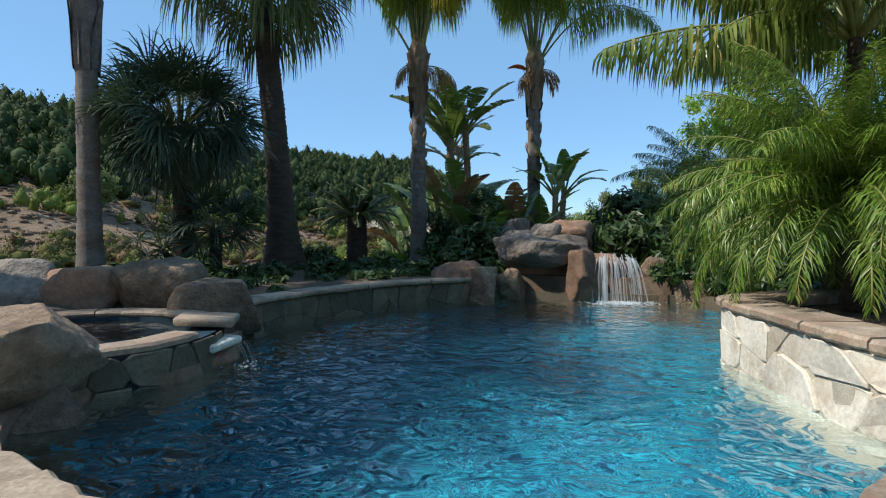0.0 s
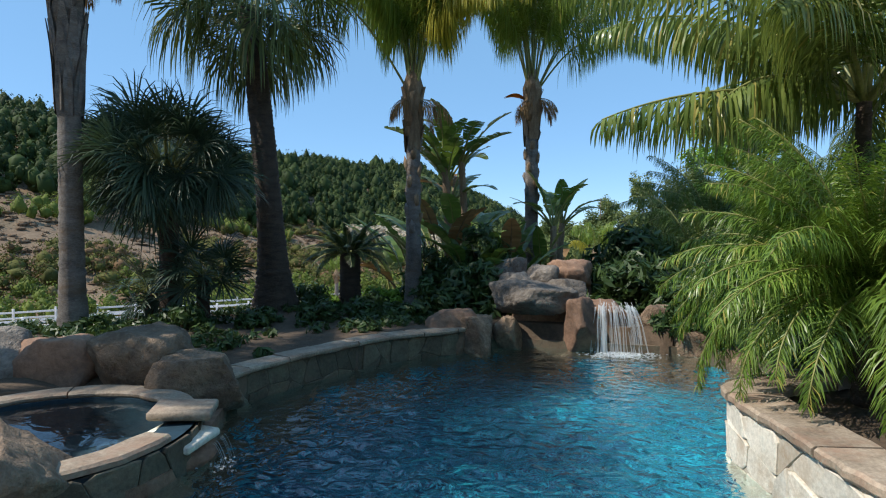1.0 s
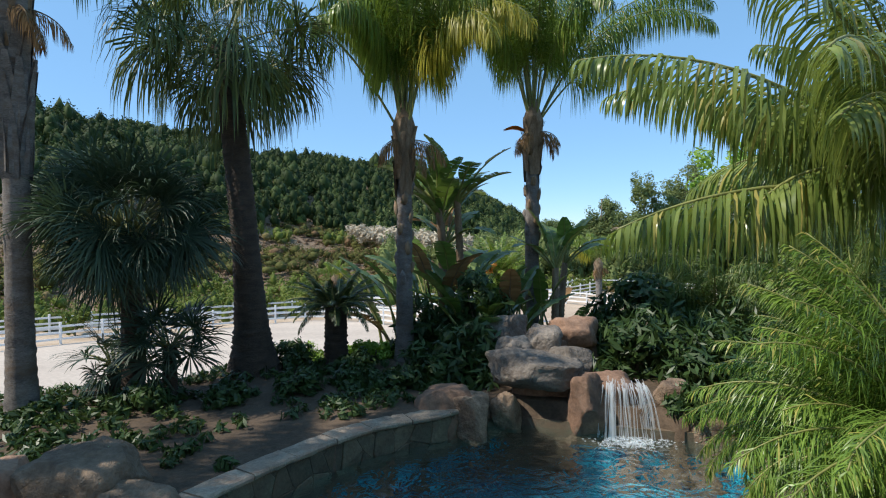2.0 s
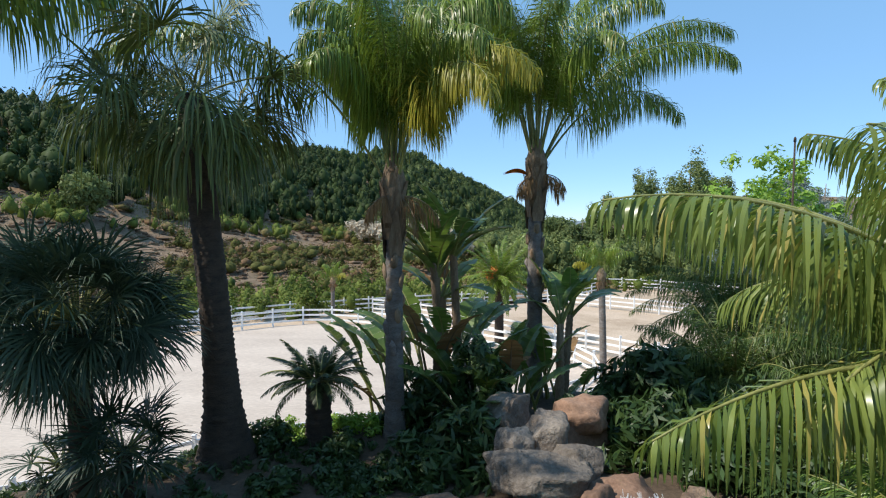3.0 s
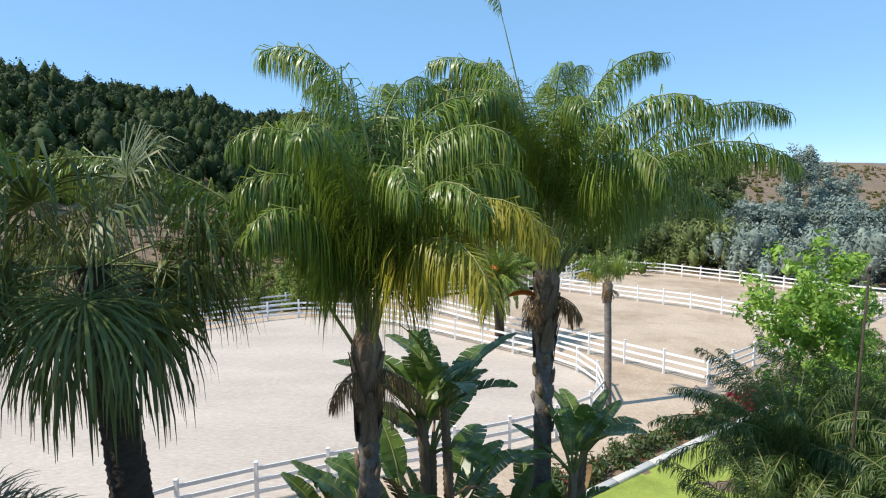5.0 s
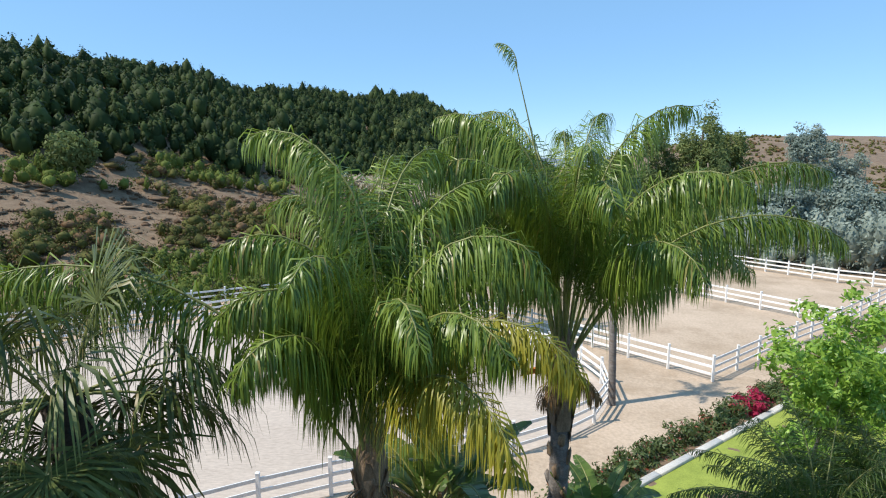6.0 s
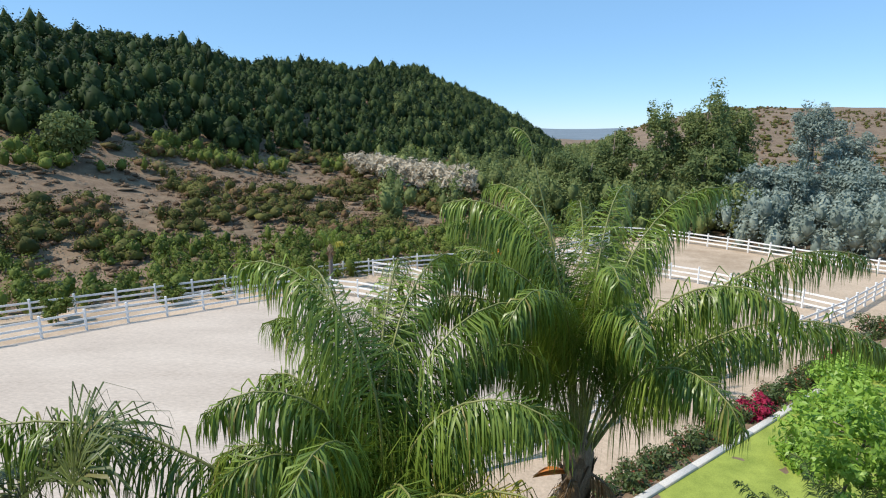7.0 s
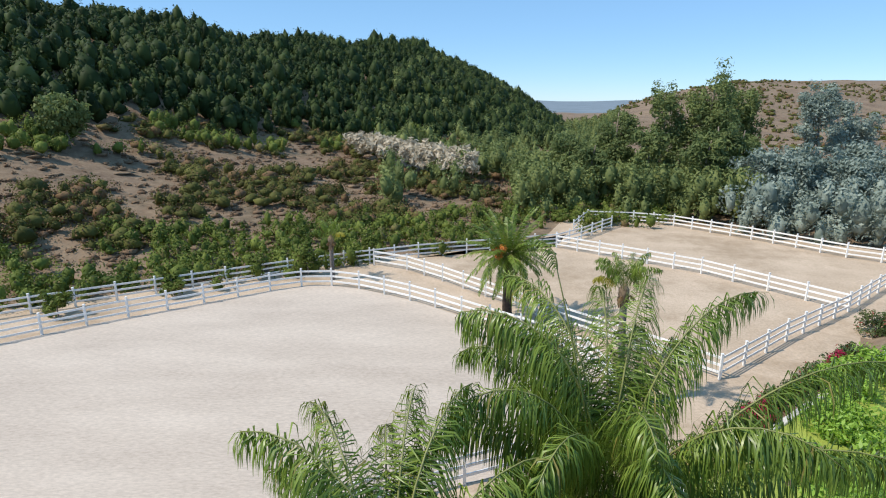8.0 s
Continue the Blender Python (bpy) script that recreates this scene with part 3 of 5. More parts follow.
PADDOCK = [(-6.3, 54.6), (-3.2, 52.6), (0.0, 49.4), (6.4, 41.8), (8.0, 40.0), (14.7, 32.8), (21.1, 37.7), (28.4, 42.6), (35.1, 47.9), (42.0, 53.0), (38.0, 57.0),
           (32.7, 63.7), (27.0, 70.2), (22.9, 72.3), (17.6, 73.0), (13.5, 66.0), (11.4, 60.6), (-2.4, 56.4)]
flat_sheet("paddock_floor", PADDOCK, ARENA_Z + 0.045, M_DIRT, "trodden tan dirt of the paddocks")
LANE = [(-44, 23), (-9, 18.6), (1.5, 21.5), (7.0, 23.2), (14.0, 28.1), (40, 46.5), (48, 54), (42, 60), (33, 68), (25, 74.5), (15, 74.5), (10, 62.5), (-7, 56.5), (-30, 43.5), (-46, 33)]
flat_sheet("dirt_lane", LANE, ARENA_Z + 0.035, M_DIRT, "compacted tan dirt lane between the fences")

# lawn and curb on the lower terrace
side = np.array([CURB_WAY[1], -CURB_WAY[0]])
lawn_corners = [CURB_FROM + CURB_WAY * a + side * b for a, b in ((-4, 0.1), (40, 0.1), (40, 7.8), (-4, 7.8))]
flat_sheet("lawn", [tuple(c) for c in lawn_corners], LAWN_Z + 0.03, M_LAWN, "mown bright green lawn on the lower terrace")
curb = thing("curb", "pale concrete curb edging the lawn", "curb", kind="structure")
for k in range(22):
    mid = CURB_FROM + CURB_WAY * (-3 + 2.0 * k)
    part("curb_stone", box(1.985, 0.28, 0.45, 0.02), M_CURB, curb, at=pose(mid[0], mid[1], LAWN_Z - 0.32, 0, 0, math.degrees(math.atan2(CURB_WAY[1], CURB_WAY[0]))))

# ---- pool ----
loop = smooth_line(POOL, 0.12, True)[:, :2]


def outward(line, closed=True):
    d = np.roll(line, -1, 0) - np.roll(line, 1, 0) if closed else np.gradient(line, axis=0)
    n = np.stack([d[:, 1], -d[:, 0]], 1)
    return unit(n)


def fill(line, z):
    bm = bmesh.new()
    bm.faces.new([bm.verts.new((x, y, z)) for x, y in line])
    bmesh.ops.triangulate(bm, faces=bm.faces[:])
    out = ([tuple(v.co) for v in bm.verts], [[v.index for v in f.verts] for f in bm.faces])
    bm.free()
    return out


def wall_band(line, z0, z1, thick, closed=False, flip=1):
    """A wall of even thickness along a line, its face on the line, its back outward."""
    n = outward(line, closed) * flip
    a, b = line, line + n * thick
    k = len(line)
    s = Shape()
    verts = [(*p, z) for p, z in [(q, h) for h in (z0, z1) for q in a]] + [(*p, z) for p, z in [(q, h) for h in (z0, z1) for q in b]]
    faces = []
    for i in range(k if closed else k - 1):
        j = (i + 1) % k
        faces += [(i, j, k + j, k + i), (2 * k + j, 2 * k + i, 3 * k + i, 3 * k + j), (k + i, k + j, 3 * k + j, 3 * k + i)]
    if not closed:
        faces += [(0, k, 3 * k, 2 * k), (k - 1, 3 * k - 1, 4 * k - 1, 2 * k - 1)]
    return s.add(verts, faces)


basin = thing("pool_basin", "teal blue plastered swimming pool basin", "swimming pool", kind="structure")
fv, ff = fill(loop, -1.35)
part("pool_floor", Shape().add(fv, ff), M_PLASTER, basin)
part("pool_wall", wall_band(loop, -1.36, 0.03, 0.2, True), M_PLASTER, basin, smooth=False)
wv, wf = fill(loop + outward(loop) * 0.02, 0.0)
pool_water = tagged(part("pool_water", Shape().add(wv, wf), M_WATER), "rippled clear blue water filling the pool", "water", kind="structure")
pool_water.visible_shadow = False


def stone_course(parent, line, z0, z1, rng, cell=0.2, proud=0.02, flip=1, rows=2, mat=None):
    """Irregular flat stones set on the face of a wall, each one a piece of its own."""
    seg = np.r_[0, np.cumsum(np.linalg.norm(np.diff(line, axis=0), axis=1))]
    n = outward(line, False) * flip
    cols = max(2, round(seg[-1] / cell))
    gu = np.linspace(0, seg[-1], cols + 1)
    gv = np.linspace(z0, z1, rows + 1)
    grid = np.zeros((cols + 1, rows + 1, 2))
    for i in range(cols + 1):
        for j in range(rows + 1):
            du = rng.uniform(-0.36, 0.36) * cell if 0 < i < cols else 0
            dv = rng.uniform(-0.32, 0.32) * (z1 - z0) / rows if 0 < j < rows else 0
            grid[i, j] = (gu[i] + du, gv[j] + dv)

    def on(u, v, out):
        x, y = np.interp(u, seg, line[:, 0]), np.interp(u, seg, line[:, 1])
        nx, ny = np.interp(u, seg, n[:, 0]), np.interp(u, seg, n[:, 1])
        return (x - nx * out, y - ny * out, v)

    for i in range(cols):
        for j in range(rows):
            c = [grid[i, j], grid[i + 1, j], grid[i + 1, j + 1], grid[i, j + 1]]
            ring = []
            for k in range(4):
                a, b = np.array(c[k]), np.array(c[(k + 1) % 4])
                cut = rng.uniform(0.03, 0.25)
                ring += [a + (b - a) * cut, a + (b - a) * (1 - rng.uniform(0.03, 0.25))]
            ring = np.array(ring)
            mid = ring.mean(0)
            ring = mid + (ring - mid) * 0.98
            d = proud * rng.uniform(0.7, 1.4)
            top = mid + (ring - mid) * 0.93
            verts = [on(u, v, -0.004) for u, v in ring] + [on(u, v, d * 0.8) for u, v in ring] + [on(u, v, d) for u, v in top]
            faces = [(k, (k + 1) % 8, 8 + (k + 1) % 8, 8 + k) for k in range(8)] + [(8 + k, 8 + (k + 1) % 8, 16 + (k + 1) % 8, 16 + k) for k in range(8)] + [tuple(range(16, 24))]
            part("stone", Shape().add(verts, faces), mat or M_FLAG, parent, smooth=False)


def coping_course(parent, line, z, rng, depth=0.3, thick=0.055, inner=0.05, piece=0.42, flip=1):
    """Slabs laid end to end along the top of a wall, with rough edges."""
    seg = np.r_[0, np.cumsum(np.linalg.norm(np.diff(line, axis=0), axis=1))]
    n = outward(line, False) * flip
    count = max(1, round(seg[-1] / piece))
    cuts = np.linspace(0, seg[-1], count + 1)
    cuts[1:-1] += rng.uniform(-0.12, 0.12, count - 1) * piece
    for a, b in zip(cuts, cuts[1:]):
        k = 7
        u = np.linspace(a + 0.005, b - 0.005, k)
        verts = []
        lift = rng.uniform(-0.004, 0.004)
        for q in u:
            x, y = np.interp(q, seg, line[:, 0]), np.interp(q, seg, line[:, 1])
            m = np.array([np.interp(q, seg, n[:, 0]), np.interp(q, seg, n[:, 1])])
            i, o = -inner + rng.normal(0, 0.007), depth - inner + rng.normal(0, 0.008)
            for off, h in ((i + 0.008, 0), (i, 0.012), (i, thick - 0.014), (i + 0.016, thick), (o - 0.016, thick), (o, thick - 0.014), (o, 0)):
                verts.append((x + m[0] * off, y + m[1] * off, z + h + lift + rng.normal(0, 0.0012)))
        faces = []
        for r in range(k - 1):
            for c in range(7):
                d = (c + 1) % 7
                faces.append((r * 7 + c, (r + 1) * 7 + c, (r + 1) * 7 + d, r * 7 + d))
        faces += [tuple(range(7)), tuple((k - 1) * 7 + c for c in range(7))[::-1]]
        part("coping_stone", Shape().add(verts, faces), M_COPING, parent, smooth=False)


rng = np.random.default_rng(5)
# curved retaining wall of the planting bed
BED_LINE = smooth_line([(0.5, 6.72), (0.12, 6.39), (-0.5, 6.02), (-1.0, 5.43), (-1.5, 4.64), (-1.56, 4.3)], 0.1)[:, :2]
bed_wall = thing("bed_wall", "curved low retaining wall faced with irregular flagstone", "wall", kind="structure")
part("wall_core", wall_band(BED_LINE - outward(BED_LINE, False) * 0.012, -0.4, 0.235, 0.24), M_MORTAR_SHADED, bed_wall, smooth=False)
stone_course(bed_wall, BED_LINE, -0.16, 0.23, rng, 0.19, rows=2, mat=M_FLAG_SHADED)
coping_course(bed_wall, BED_LINE, 0.238, rng, 0.24, 0.045)

# raised planter
PLANTER_LINE = smooth_line([(2.9, 4.15), (2.4, 3.98), (2.02, 3.82), (1.82, 3.58), (1.77, 2.9), (1.75, 2.3), (1.9, 1.95), (2.4, 1.75), (3.2, 1.7)], 0.1)[:, :2]
planter = thing("planter_wall", "raised planter wall of sunlit cream flagstone with slab coping", "wall", kind="structure")
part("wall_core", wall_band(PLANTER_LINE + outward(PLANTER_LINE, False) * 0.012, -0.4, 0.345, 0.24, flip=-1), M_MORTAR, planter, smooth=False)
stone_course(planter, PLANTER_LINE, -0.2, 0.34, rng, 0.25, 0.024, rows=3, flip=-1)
coping_course(planter, PLANTER_LINE, 0.348, rng, 0.32, flip=-1)
soil_loop = [tuple(p) for p in PLANTER_LINE + outward(PLANTER_LINE, False) * -0.12] + [(4.5, 1.7), (4.5, 4.7), (3.0, 4.4)]
flat_sheet("planter_soil", soil_loop, 0.33, M_SOIL, "dark mulched soil in the raised planter")

# pool deck on the near side
deck_edge = smooth_line([(-2.1, 2.0), (-1.5, 1.83), (-0.95, 1.48), (-0.3, 1.15), (0.45, 1.12), (1.05, 1.42), (1.5, 1.78), (1.75, 2.05)], 0.08)[:, :2]
deck = thing("pool_deck", "sunlit buff flagstone pool deck with rounded edge", "deck", kind="structure")
deck_loop = [tuple(p) for p in deck_edge] + [(2.6, 1.7), (7, 1.2), (7, -4), (-7, -4), (-7, 1.0), (-3, 2.0)]
dv, df = fill(deck_loop, 0.1)
part("deck_slab", Shape().add(dv, df), M_FLAG, deck)
coping_course(deck, deck_edge, 0.06, rng, 0.36, 0.06, 0.03, 0.5)

# raised spa
spa = thing("spa", "round raised spa with stone coping and dark blue water", "spa", kind="structure")
angles = np.radians(np.arange(0, 360, 6))
spa_ring = np.stack([SPA_MIDDLE[0] + 0.7 * np.cos(angles), SPA_MIDDLE[1] + 0.7 * np.sin(angles)], 1)
part("spa_shell", wall_band(spa_ring, -0.7, 0.2, 0.2, True), M_SPA_PLASTER, spa, smooth=False)
sv, sf = fill(spa_ring, -0.6)
part("spa_floor", Shape().add(sv, sf), M_SPA_PLASTER, spa)
sv, sf = fill(spa_ring, 0.185)
spa_water = tagged(part("spa_water", Shape().add(sv, sf), M_SPA_WATER), "still dark water in the raised spa", "water", kind="structure")
spa_water.visible_shadow = False
arc = np.radians(np.linspace(22, 352, 60))
spa_line = np.stack([SPA_MIDDLE[0] + 0.72 * np.cos(arc), SPA_MIDDLE[1] + 0.72 * np.sin(arc)], 1)
coping_course(spa, spa_line, 0.205, rng, 0.19, 0.04, 0.02, 0.5)
front = np.radians(np.linspace(255, 400, 36))
face = np.stack([SPA_MIDDLE[0] + 0.9 * np.cos(front), SPA_MIDDLE[1] + 0.9 * np.sin(front)], 1)
part("spa_front", wall_band(np.stack([SPA_MIDDLE[0] + 0.9 * np.cos(angles), SPA_MIDDLE[1] + 0.9 * np.sin(angles)], 1), -0.4, 0.2, 0.02, True, flip=-1), M_MORTAR_SHADED, spa, smooth=False)
stone_course(spa, face[::-1], -0.2, 0.2, rng, 0.2, rows=2, flip=1, mat=M_FLAG_SHADED)


def boulder(seed, x, y, z, size, turn=0, red=False, label="weathered tan boulder beside the pool", flat_top=0.0, tilt=0, block=7.0):
    ob = part("boulder", rock(seed, size, 4, 0.24, flat_top, block), M_BOULDER_RED if red else M_BOULDER_GREY if "grey" in label else M_BOULDER, at=pose(x, y, z, tilt, 0, turn))
    return tagged(ob, label, "boulder", group="boulders round the pool")


pool_edge = smooth_line([(2.3, 3.96), (2.9, 4.2), (3.25, 4.55), (3.36, 5.4), (2.95, 6.25), (2.2, 6.5), (1.4, 6.75), (0.9, 6.9), (0.5, 6.72)], 0.1)[:, :2]
# The dark stone colour stands for the shadow along this edge.
tagged(part("pool_edge_wall", wall_band(pool_edge - outward(pool_edge, False) * 0.015, -0.4, 0.09, 0.4), M_FLAG_SHADED, smooth=False), "low brown rock edge at the back of the pool", "wall", kind="structure")

side_edge = smooth_line([(-1.56, 4.35), (-1.5, 4.0), (-1.42, 3.6), (-1.44, 3.1), (-1.72, 2.75), (-1.8, 2.3), (-1.5, 1.87)], 0.1)[:, :2]
tagged(part("spa_edge_wall", wall_band(side_edge - outward(side_edge, False) * 0.015, -0.4, 0.07, 0.25), M_BOULDER_RED, smooth=False), "low wet brown rock edge between spa and pool", "wall", kind="structure")

# spillway
tagged(part("spillway_stone", box(0.36, 0.3, 0.055, 0.012), M_COPING, at=pose(-1.54, 3.68, 0.225, 0, 4, 12)), "pale flat stone slab at the spa spillway", "stone")
tagged(part("spillway_stone", box(0.34, 0.34, 0.05, 0.012), M_FLAG, at=pose(-1.5, 3.52, 0.115, 0, 6, -8)), "pale flat lower slab under the spa spillway", "stone")
tagged(part("spillway_stone", rock(43, (0.24, 0.32, 0.16), 3, 0.1, 0.7), M_BOULDER_RED, at=pose(-1.48, 3.56, 0.0, 0, 0, 0)), "rough stone block under the spa spillway", "stone")

boulder(1, -1.74, 4.42, 0.2, (0.33, 0.28, 0.25), 8, label="blocky tan boulder between spa and bed wall")
boulder(2, -2.3, 4.72, 0.27, (0.38, 0.36, 0.31), 5, label="pale tan boulder with sloping top behind the spa")
boulder(3, -2.95, 4.66, 0.24, (0.4, 0.32, 0.3), -4, True, "reddish boulder wedged between two others behind the spa", 0.8)
boulder(4, -3.62, 4.5, 0.26, (0.44, 0.36, 0.33), 14, label="shaded grey-brown boulder behind the spa", flat_top=0.8)
boulder(5, -2.02, 2.6, 0.25, (0.46, 0.48, 0.24), 15, label="large sunlit boulder overhanging the pool edge", flat_top=0.75)
boulder(6, -1.9, 2.45, -0.12, (0.32, 0.42, 0.25), 60, label="dark wet boulder under the overhang")
boulder(7, 0.16, 6.74, 0.15, (0.42, 0.3, 0.31), 5, True, "reddish tan boulder at the end of the bed wall")
boulder(24, 0.46, 6.6, 0.13, (0.22, 0.24, 0.27), 50, False, "pale tan boulder at the end of the bed wall")

for i, (x, y, z, s) in enumerate([(2.95, 6.5, 0.05, 0.3), (3.3, 6.1, 0.02, 0.3), (3.5, 5.6, 0.0, 0.32), (3.5, 5.05, 0.02, 0.3), (3.4, 4.6, 0.0, 0.28), (0.62, 6.98, 0.0, 0.26), (2.45, 6.72, 0.0, 0.25)]):
    boulder(60 + i, x, y, z, (s, s * 0.9, s * 0.85), 37 * i, label="mossy brown edging rock at the water's edge", flat_top=0.6)

# waterfall rocks
boulder(8, 1.17, 7.0, 0.58, (0.52, 0.36, 0.22), 8, label="overhanging grey-tan slab above the rock cave", tilt=8)
boulder(9, 1.04, 8.2, 0.8, (0.34, 0.3, 0.27), 40, label="pale grey boulder on top of the rock pile")
boulder(10, 1.34, 7.72, 0.66, (0.3, 0.28, 0.26), 80, label="pale grey boulder on top of the rock pile")
boulder(11, 1.58, 7.25, 0.56, (0.32, 0.3, 0.22), 15, label="grey boulder beside the waterfall")
boulder(12, 1.68, 6.72, 0.24, (0.3, 0.28, 0.36), 30, True, "wet reddish boulder beside the waterfall")
boulder(13, 1.3, 7.2, 0.12, (0.5, 0.3, 0.45), 0, True, "dark wet boulder inside the rock cave")
boulder(14, 0.86, 6.84, 0.12, (0.17, 0.15, 0.26), 20, label="small sunlit tan rock at the water's edge")
boulder(15, 2.05, 7.1, 0.2, (0.5, 0.42, 0.34), 0, True, "wet boulder behind the falling water", flat_top=0.7)
boulder(16, 2.62, 6.75, 0.1, (0.3, 0.3, 0.4), 50, label="dark mossy boulder beside the waterfall")
boulder(18, 1.4, 8.1, 0.25, (0.8, 0.45, 0.48), 10, True, "dark wet boulder at the core of the rock pile")
boulder(19, 1.0, 7.5, 0.6, (0.26, 0.24, 0.24), 120, label="grey boulder on the rock pile")
boulder(17, 1.85, 8.15, 0.72, (0.32, 0.3, 0.25), 65, True, "shaded grey boulder above the waterfall")


def waterfall():
    s = Shape()
    g = np.random.default_rng(12)
    n = 120
    x0 = np.clip(g.choice([1.88, 1.94, 2.03, 2.1, 2.2, 2.25], n) + g.normal(0, 0.022, n), 1.84, 2.29)
    depth = g.uniform(0, 0.1, n)
    q = np.linspace(0, 1, 8)
    push = g.uniform(0.1, 0.24, n)
    drift, lip = (x0 - 2.06) * 0.35 + g.normal(0, 0.025, n), g.normal(0, 0.03, n)
    nodes_ = np.stack([np.stack([x0 + drift * k + 0.004 * np.sin(9 * k + 40 * x0), 6.72 - depth - push * k, 0.5 + lip * (1 - k) - 0.5 * k**1.7], 1) for k in q], 1)
    w = g.uniform(0.001, 0.0055, (n, 1)) * np.array([1.6, 1.3, 1.0, 0.8, 0.8, 0.9, 1.0, 1.3])
    strips(s, nodes_, w, np.tile(np.array([1.0, 0.15, 0]), (n, 8, 1)), 0)
    fall = thing("waterfall", "white water falling over the rocks into the pool", "waterfall", kind="structure")
    part("water_curtain", s, M_FOAM, fall)
    c = np.stack([g.normal(2.05, 0.17, 420), g.normal(6.36, 0.08, 420), np.abs(g.normal(0.0, 0.009, 420))], 1)
    part("foam", quads("foam", clumps(g, c, 0.02, 0.013, 12, 0.8), [M_FOAM]), None, fall)
    c = np.stack([g.normal(-1.22, 0.05, 30), g.normal(3.45, 0.05, 30), np.abs(g.normal(0.0, 0.006, 30))], 1)
    s2 = Shape()
    m = 9
    xs = g.uniform(3.42, 3.62, m)
    nodes_ = np.stack([np.stack([-1.26 + 0.06 * k + 0 * xs, xs, 0.13 - 0.13 * k**1.6 + 0 * xs], 1) for k in q], 1)
    strips(s2, nodes_, g.uniform(0.001, 0.003, (m, 1)) * np.ones((1, 8)), np.tile(np.array([0, 1.0, 0]), (m, 8, 1)), 0)
    spill = thing("spa_spill", "thin sheet of water spilling from the spa", "waterfall", kind="structure")
    part("water_curtain", s2, M_FOAM, spill)
    part("foam", quads("foam", clumps(g, c, 0.012, 0.014, 5, 0.7), [M_FOAM]), None, spill)


waterfall()


# unseen walls, added behind the deck and at the side to block sky light
M_STUCCO = surface("stucco", (0.42, 0.36, 0.28), (0.52, 0.46, 0.37), 1.2, 0.9, 0.3, grit=25)
tagged(part("wall_south", box(26, 0.4, 7.0, 0.02), M_STUCCO, at=pose(0, -4.2, 0)), "plain tan stucco house wall behind the deck", "wall", kind="structure")
tagged(part("wall_west", box(0.3, 9.6, 4.2, 0.02), M_STUCCO, at=pose(-9.5, 0.8, 0)), "plain tan stucco garden wall", "wall", kind="structure")

# ---- palms and planting ----
GOLDEN = 137.5


def trunk_shape(rng, height, r0, r1, flare=0.0, rings=0.09, lean=(0, 0), ridge=0.05, sides=14):
    k = max(8, int(height / rings) * 2)
    q = np.linspace(0, 1, k)
    pts = np.stack([lean[0] * q**1.5, lean[1] * q**1.5, height * q], 1)
    r = r0 + (r1 - r0) * q + flare * np.exp(-q * height / 0.45)
    r = r * (1 + ridge * (np.arange(k) % 2) * rng.uniform(0.4, 1.2, k))
    rnd = random.Random(int(rng.integers(1e6)))
    return tube(pts, r, sides, rough=0.08, rnd=rnd)


def crown_of(rng, palm, top, leaves, make, mats, name="frond", spread_=0.06, start=0.0):
    """Leaves round a palm's top: for each a direction, or a place in the spiral."""
    for i, spec in enumerate(leaves):
        az = spec.get("az", start + GOLDEN * i + rng.uniform(-14, 14))
        shape = make(rng, spec)
        a = math.radians(az)
        at = pose(top[0] + spread_ * math.cos(a), top[1] + spread_ * math.sin(a), top[2] + spec.get("z", 0), 0, 0, az)
        part(name, shape, spec.get("mats", mats), palm, spec.get("label", ""), at)


def boots(rng, palm, top, r, count, length, mats):
    """Old leaf bases round the top of the trunk."""
    for i in range(count):
        az = GOLDEN * i + rng.uniform(-10, 10)
        h = -length * 0.9 * (1 - i / count) + rng.uniform(-0.03, 0.03)
        a = math.radians(az)
        s = Shape()
        q = np.linspace(0, 1, 5)
        l = length * rng.uniform(0.5, 0.8)
        nodes_ = np.stack([r * 0.9 + 0.09 * q**2, 0 * q, l * (q - 0.5)], 1)[None]
        strips(s, nodes_, np.array([[0.07, 0.085, 0.07, 0.045, 0.02]]) * r / 0.12, np.tile(np.array([0, 1.0, 0]), (1, 5, 1)), 0)
        back = Shape().add(s.v, s.f)
        thick = [(x - 0.02, y, z) for x, y, z in s.v]
        s.add(thick, [f[::-1] for f in back.f], 0)
        part("leaf_base", s, mats, palm, at=pose(top[0], top[1], top[2] + h, 0, 0, az))


def dead_skirt(rng, palm, top, count, length):
    """Dry brown leaves and flower stalks that hang under the crown."""
    for i in range(count):
        az = GOLDEN * i * 1.7
        s = feather(rng, length * rng.uniform(0.7, 1.1), rng.uniform(-0.6, 0.1), 1.2, 26, length * 0.55, 0.006, 1.2, 0.8, 0, 0.1, 0.008)
        a = math.radians(az)
        part("dead_leaf", s, [M_FIBRE, M_DRY], palm, "dry brown hanging leaf", pose(top[0] + 0.08 * math.cos(a), top[1] + 0.08 * math.sin(a), top[2], 0, 0, az))


